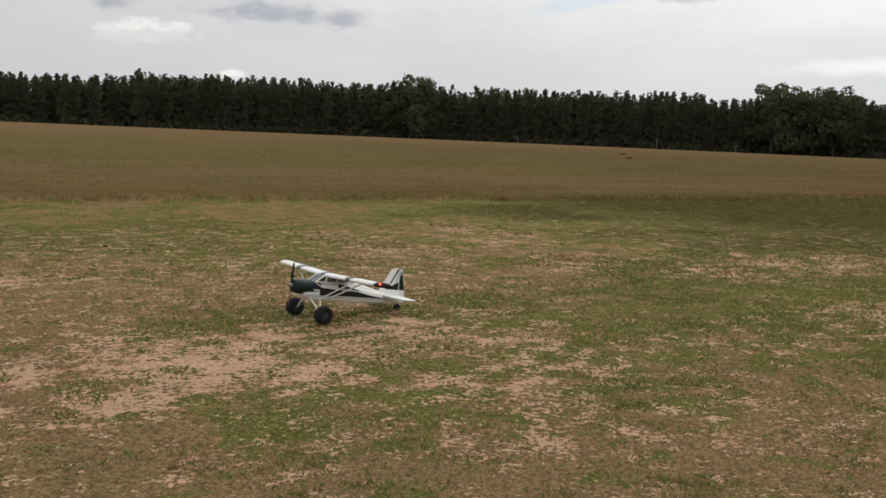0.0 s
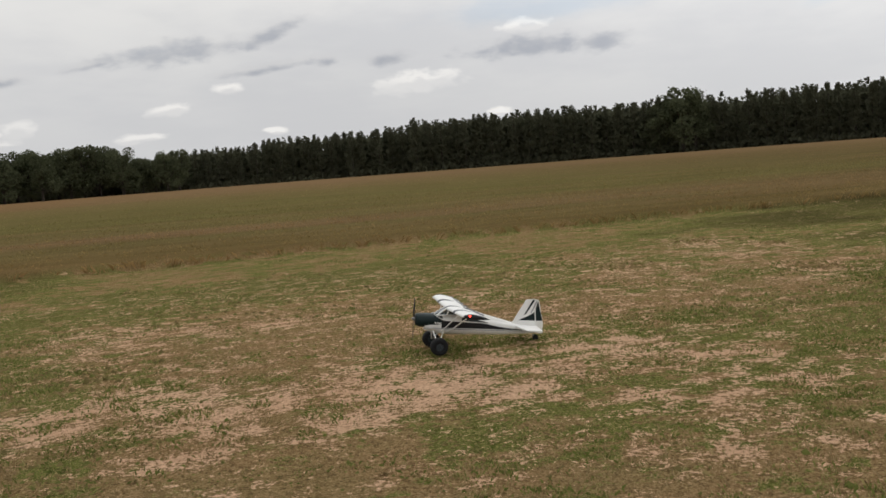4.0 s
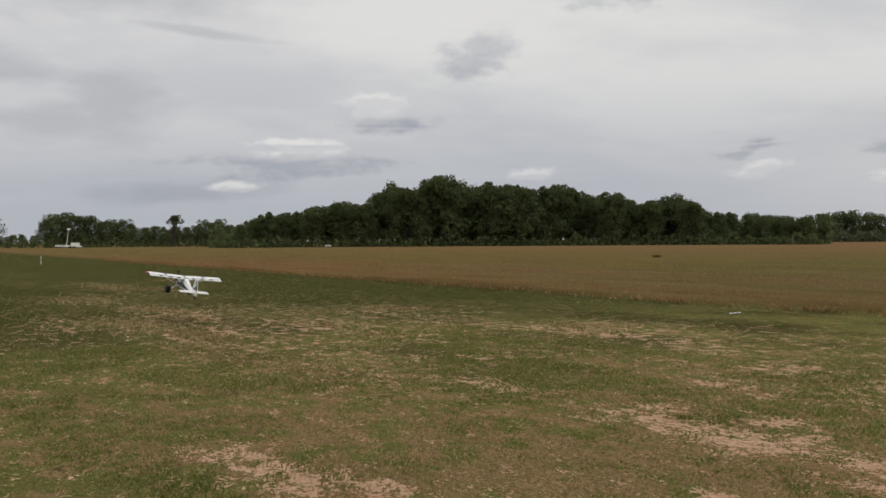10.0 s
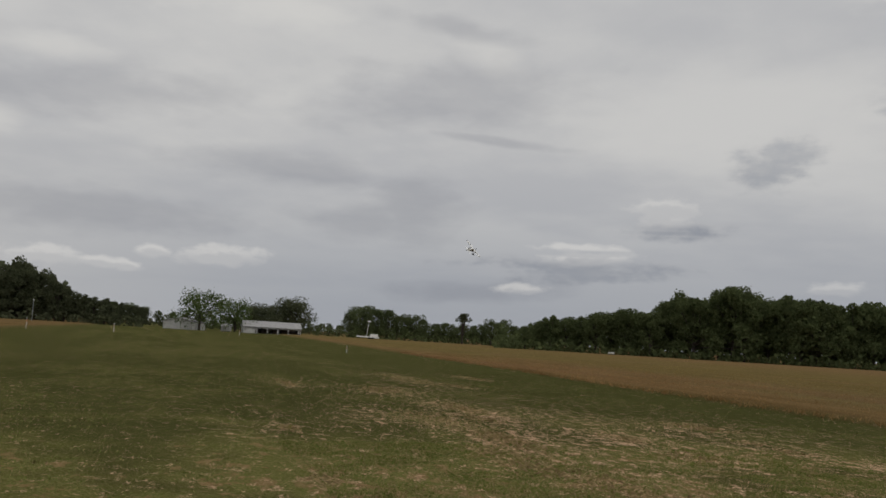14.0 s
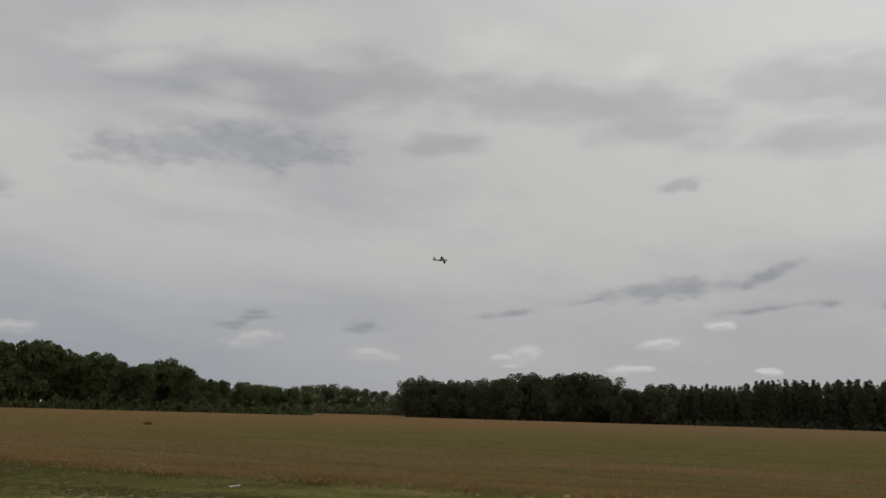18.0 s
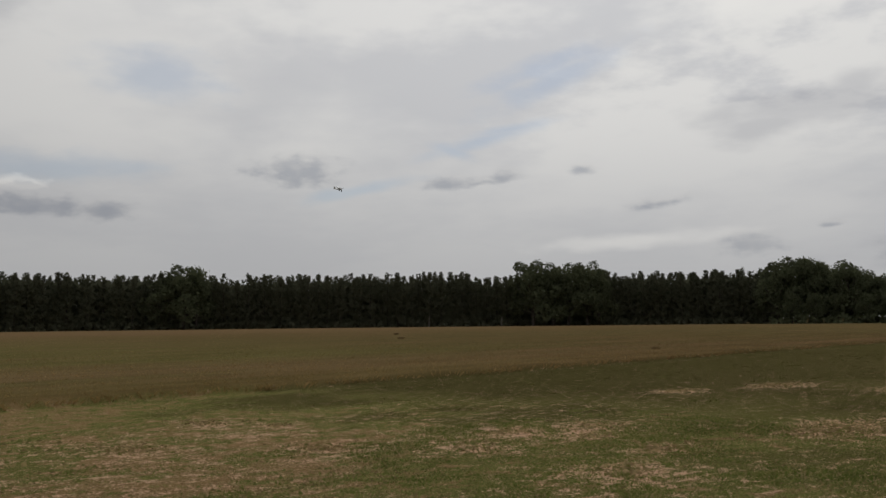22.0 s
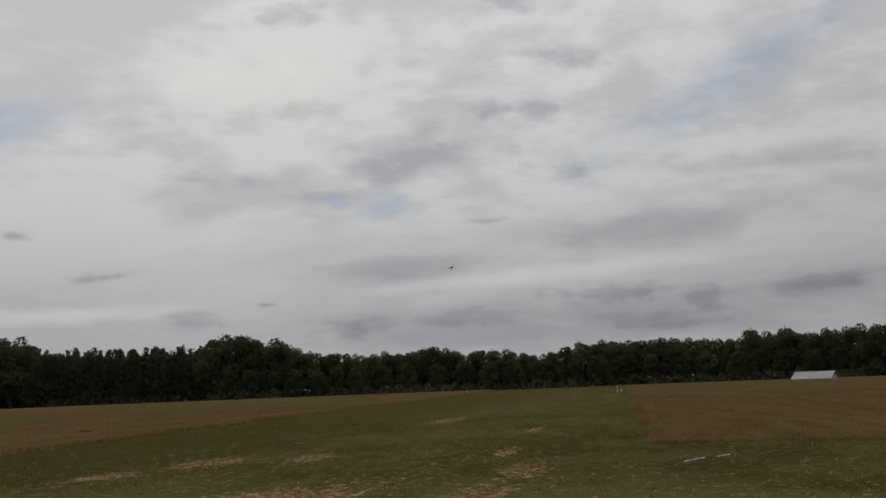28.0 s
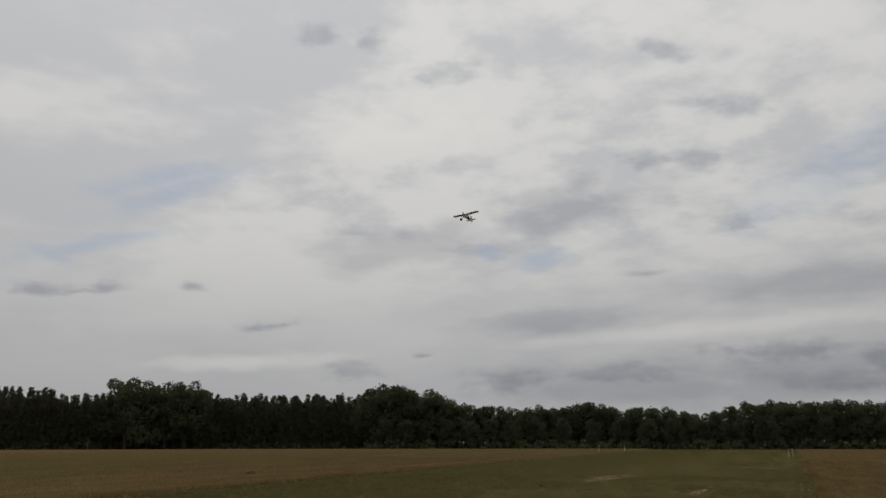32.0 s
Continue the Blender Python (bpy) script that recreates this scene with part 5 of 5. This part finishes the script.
    for name, pts, mat, w in (("rudder_flash", ((-.843, .280), (-.834, .375), (-.851, .445), (-.899, .280)), M_TEAL, .0065),
                              ("fin_flash", ((-.690, .280), (-.775, .318), (-.826, .350), (-.832, .280)), M_TEAL, .0075),
                              ("fin_stripe", ((-.735, .322), (-.752, .330), (-.826, .452), (-.806, .454)), M_CHAR, .0072),
                              ("fin_stripe", ((-.790, .336), (-.800, .342), (-.846, .440), (-.838, .446)), M_GREYDEC, .0074)):
        bm = bmesh.new()
        loft(bm, [[(x, w, z) for x, z in pts], [(x, -w, z) for x, z in pts]])
        part(name, bm, mat, rudder)
    # undercarriage
    for side in (-1, 1):
        for x in (.03, -.055):
            bm = bmesh.new()
            tube(bm, (x, side * .050, .172), (.0, side * .175, .075), .0062, .0055, 8)
            part("gear_leg", bm, M_FOAM, ob)
        bm = bmesh.new()
        tube(bm, (-.012, side * .10, .118), (-.012, side * .165, .082), .012, .010, 8)
        part("shock", bm, M_STEEL, ob)
    wheels = []
    for side in (-1, 1):
        pivot = new("main_wheel")
        pivot.parent = ob
        bm = bmesh.new()
        rings = []
        for k in range(20):
            a = math.tau * k / 20
            prof = [(-.036, .030), (-.040, .050), (-.033, .064), (-.016, .0715), (.016, .0715), (.033, .064), (.040, .050), (.036, .030)]
            rings.append([(math.cos(a) * r, y, math.sin(a) * r) for y, r in prof])
        made = [[bm.verts.new(p) for p in ring] for ring in rings]
        for k in range(20):
            r0, r1 = made[k], made[(k + 1) % 20]
            for j in range(8):
                bm.faces.new((r0[j], r0[(j + 1) % 8], r1[(j + 1) % 8], r1[j]))
        part("tyre", bm, M_TYRE, pivot, "fat black balloon tyre", True)
        bm = bmesh.new()
        tube(bm, (0, -.03, 0), (0, .03, 0), .031, .031, 14)
        for k in range(5):
            a = math.tau * k / 5
            tube(bm, (math.cos(a) * .016, -.033, math.sin(a) * .016), (math.cos(a) * .016, .033, math.sin(a) * .016), .004, .004, 6)
        part("hub", bm, M_CHAR, pivot)
        wheels.append((pivot, Vector((0, side * .21, .0715))))
    bm = bmesh.new()
    tube(bm, (-.82, 0, .165), (-.845, 0, .142), .005, .005, 6)
    part("tail_strut", bm, M_STEEL, ob)
    bm = bmesh.new()
    tube(bm, (-.848, -.010, .141), (-.848, .010, .141), .024, .024, 14)
    part("tail_wheel", bm, M_TYRE, ob)
    # propeller
    prop = new("propeller")
    prop.parent = ob
    bm = bmesh.new()
    loft(bm, [[(x, math.cos(math.tau * k / 12) * r, math.sin(math.tau * k / 12) * r) for k in range(12)] for x, r in ((0, .016), (.012, .014), (.024, .009), (.030, .003))])
    part("spinner", bm, M_STEEL, prop, "small metal spinner", True)
    for s in (-1, 1):
        bm = bmesh.new()
        loft(bm, [[(x0 + w * .3 * s, -w, s * r), (x0 - w * .3 * s, w, s * r), (x0 - w * .3 * s - .003, w, s * r), (x0 + w * .3 * s - .003, -w, s * r)] for r, w, x0 in ((.015, .008, .014), (.06, .014, .014), (.12, .011, .013), (.170, .004, .013))])
        part("blade", bm, M_BLACK, prop)
    wheels = [(pivot, where * SIZE) for pivot, where in wheels]
    for child in ob.children_recursive:
        child.location *= SIZE
        if child.data:
            child.data.transform(Matrix.Scale(SIZE, 4))
    return ob, wheels, prop


PLANE, WHEELS, PROP = build_plane()

# seconds, place, heading (degrees from +x, anticlockwise), nose up, right bank
FLIGHT = [
    (0, -1.45, 7.17, 0.00, 220, 8, 1),
    (0.5, -1.92, 7.14, 0.00, 213, 8, 1.5),
    (1, -2.15, 6.92, 0.00, 208, 8, 1.5),
    (1.5, -2.21, 6.87, 0.00, 208, 8, 1.5),
    (2, -2.22, 6.87, 0.00, 208, 8, 1.5),
    (5.5, -2.22, 6.87, 0.00, 208, 8, 1.5),
    (6, -2.42, 6.78, 0.00, 206, 8, 1.5),
    (6.4, -2.64, 6.72, 0.00, 206, 8, 1.5),
    (7, -3.04, 6.61, 0.00, 206, 8, 1.5),
    (7.5, -3.81, 6.29, 0.00, 213, 8, 1),
    (8, -4.79, 5.72, 0.00, 220, 6.5, -0.5),
    (8.5, -5.95, 4.43, 0.00, 225, 6, -0.5),
    (9, -8.11, 2.33, 0.00, 218, 3.5, 2),
    (9.5, -11.66, -0.08, 0.02, 210, 3, 11),
    (10, -17.30, -2.65, 0.55, 207, 12, 7),
    (10.5, -20.99, -4.49, 1.83, 199, 14, 5),
    (11, -24.66, -5.64, 2.92, 196, 14, 4),
    (11.5, -29.61, -6.98, 3.56, 194, 13, 2),
    (12, -34.24, -8.33, 4.52, 193, 13, -2),
    (12.5, -39.79, -9.63, 5.40, 191, 12, 8),
    (13, -45.83, -10.61, 6.09, 186, 9, 30),
    (13.5, -51.16, -10.88, 6.06, 178, 5, 43),
    (14.5, -63.10, -4.80, 9.88, 146, 5, 52),
    (15.5, -70.97, 7.85, 13.93, 122, 3, 54),
    (16, -71.79, 15.47, 16.41, 96, 1, 58),
    (16.5, -69.32, 23.66, 16.90, 74, -1, 56),
    (17, -64.42, 31.42, 15.60, 58, -3, 42),
    (17.5, -58.63, 38.35, 14.57, 50, -3, 16),
    (18, -52.06, 44.53, 13.43, 45, -3, 0),
    (18.5, -45.93, 51.04, 12.76, 48, -3, -3),
    (19, -39.11, 58.69, 12.33, 47, -2, -3),
    (19.5, -32.12, 65.77, 12.22, 43, -2, 0),
    (20, -23.80, 72.96, 12.13, 40, -1, 0),
    (20.5, -15.55, 79.55, 12.74, 36, 0, 0),
    (21, -5.88, 86.01, 13.70, 35, 0, 2),
    (21.5, 5.24, 92.05, 14.77, 27, 0, 8),
    (22, 12.75, 96.34, 16.38, 24, 0, 15),
    (22.5, 22.43, 99.71, 18.05, 15, 0, 24),
    (23, 32.18, 101.56, 18.53, 8, 0, 34),
    (23.5, 40.54, 102.17, 19.34, -1, 0, 36),
    (24, 49.23, 101.11, 19.85, -8, 0, 36),
    (24.5, 57.22, 99.74, 20.37, -14, 0, 38),
    (25, 65.04, 97.00, 20.16, -21, 0, 42),
    (25.5, 72.92, 93.58, 19.76, -27, -1, 44),
    (26, 80.13, 90.05, 18.60, -40, -2, 40),
    (26.5, 84.51, 84.62, 17.77, -62, -3, 42),
    (27.5, 84.84, 72.21, 16.44, -101, -3, 38),
    (28.5, 77.85, 61.27, 15.07, -132, -3, 20),
    (29, 68.57, 53.50, 13.56, -142, -2, 20),
    (29.5, 60.10, 47.49, 12.36, -145, -1, 13),
    (30, 53.16, 42.38, 11.27, -148, 1, 12),
    (30.5, 47.22, 39.85, 11.46, -151, 2, 10),
    (31, 41.80, 37.82, 12.01, -153, 3, 3),
    (31.6, 34.12, 35.23, 12.78, -156, 3, 5),
    (32, 29.58, 33.18, 13.15, -158, 3, 5),
]


def turn_of(heading, up, bank):
    return pose(0, 0, 0, 0, 0, heading) @ pose(0, 0, 0, 0, -up, 0) @ pose(0, 0, 0, bank, 0, 0)


def motions():
    """The aeroplane taxies, waits, takes off and flies round; its wheels and propeller turn."""
    walk(PLANE, [(t, Matrix.Translation((x, y, z)) @ turn_of(h, up, bank)) for t, x, y, z, h, up, bank in FLIGHT])
    # wheel angles from the way rolled, eased out once it flies
    ts = np.arange(0, 32.0001, 1 / 30)
    place = np.array([(r[0], r[1], r[2]) for r in FLIGHT])
    x, y = np.interp(ts, place[:, 0], place[:, 1]), np.interp(ts, place[:, 0], place[:, 2])
    step = np.hypot(np.diff(x), np.diff(y)) / .0715
    step = np.minimum(step, radians(80)) * np.clip((12.0 - ts[1:]) / 2.4, 0, 1)
    angle = np.degrees(np.concatenate([[0], np.cumsum(step)]))
    for pivot, where in WHEELS:
        walk(pivot, [(float(t), Matrix.Translation(where) @ pose(0, 0, 0, 0, float(a), 0)) for t, a in zip(ts, angle)])
    walk(PROP, [(float(t), Matrix.Translation((.174 * SIZE, 0, HUB_Z * SIZE)) @ pose(0, 0, 0, 72.0 * i, 0, 0)) for i, t in enumerate(ts)])


motions()
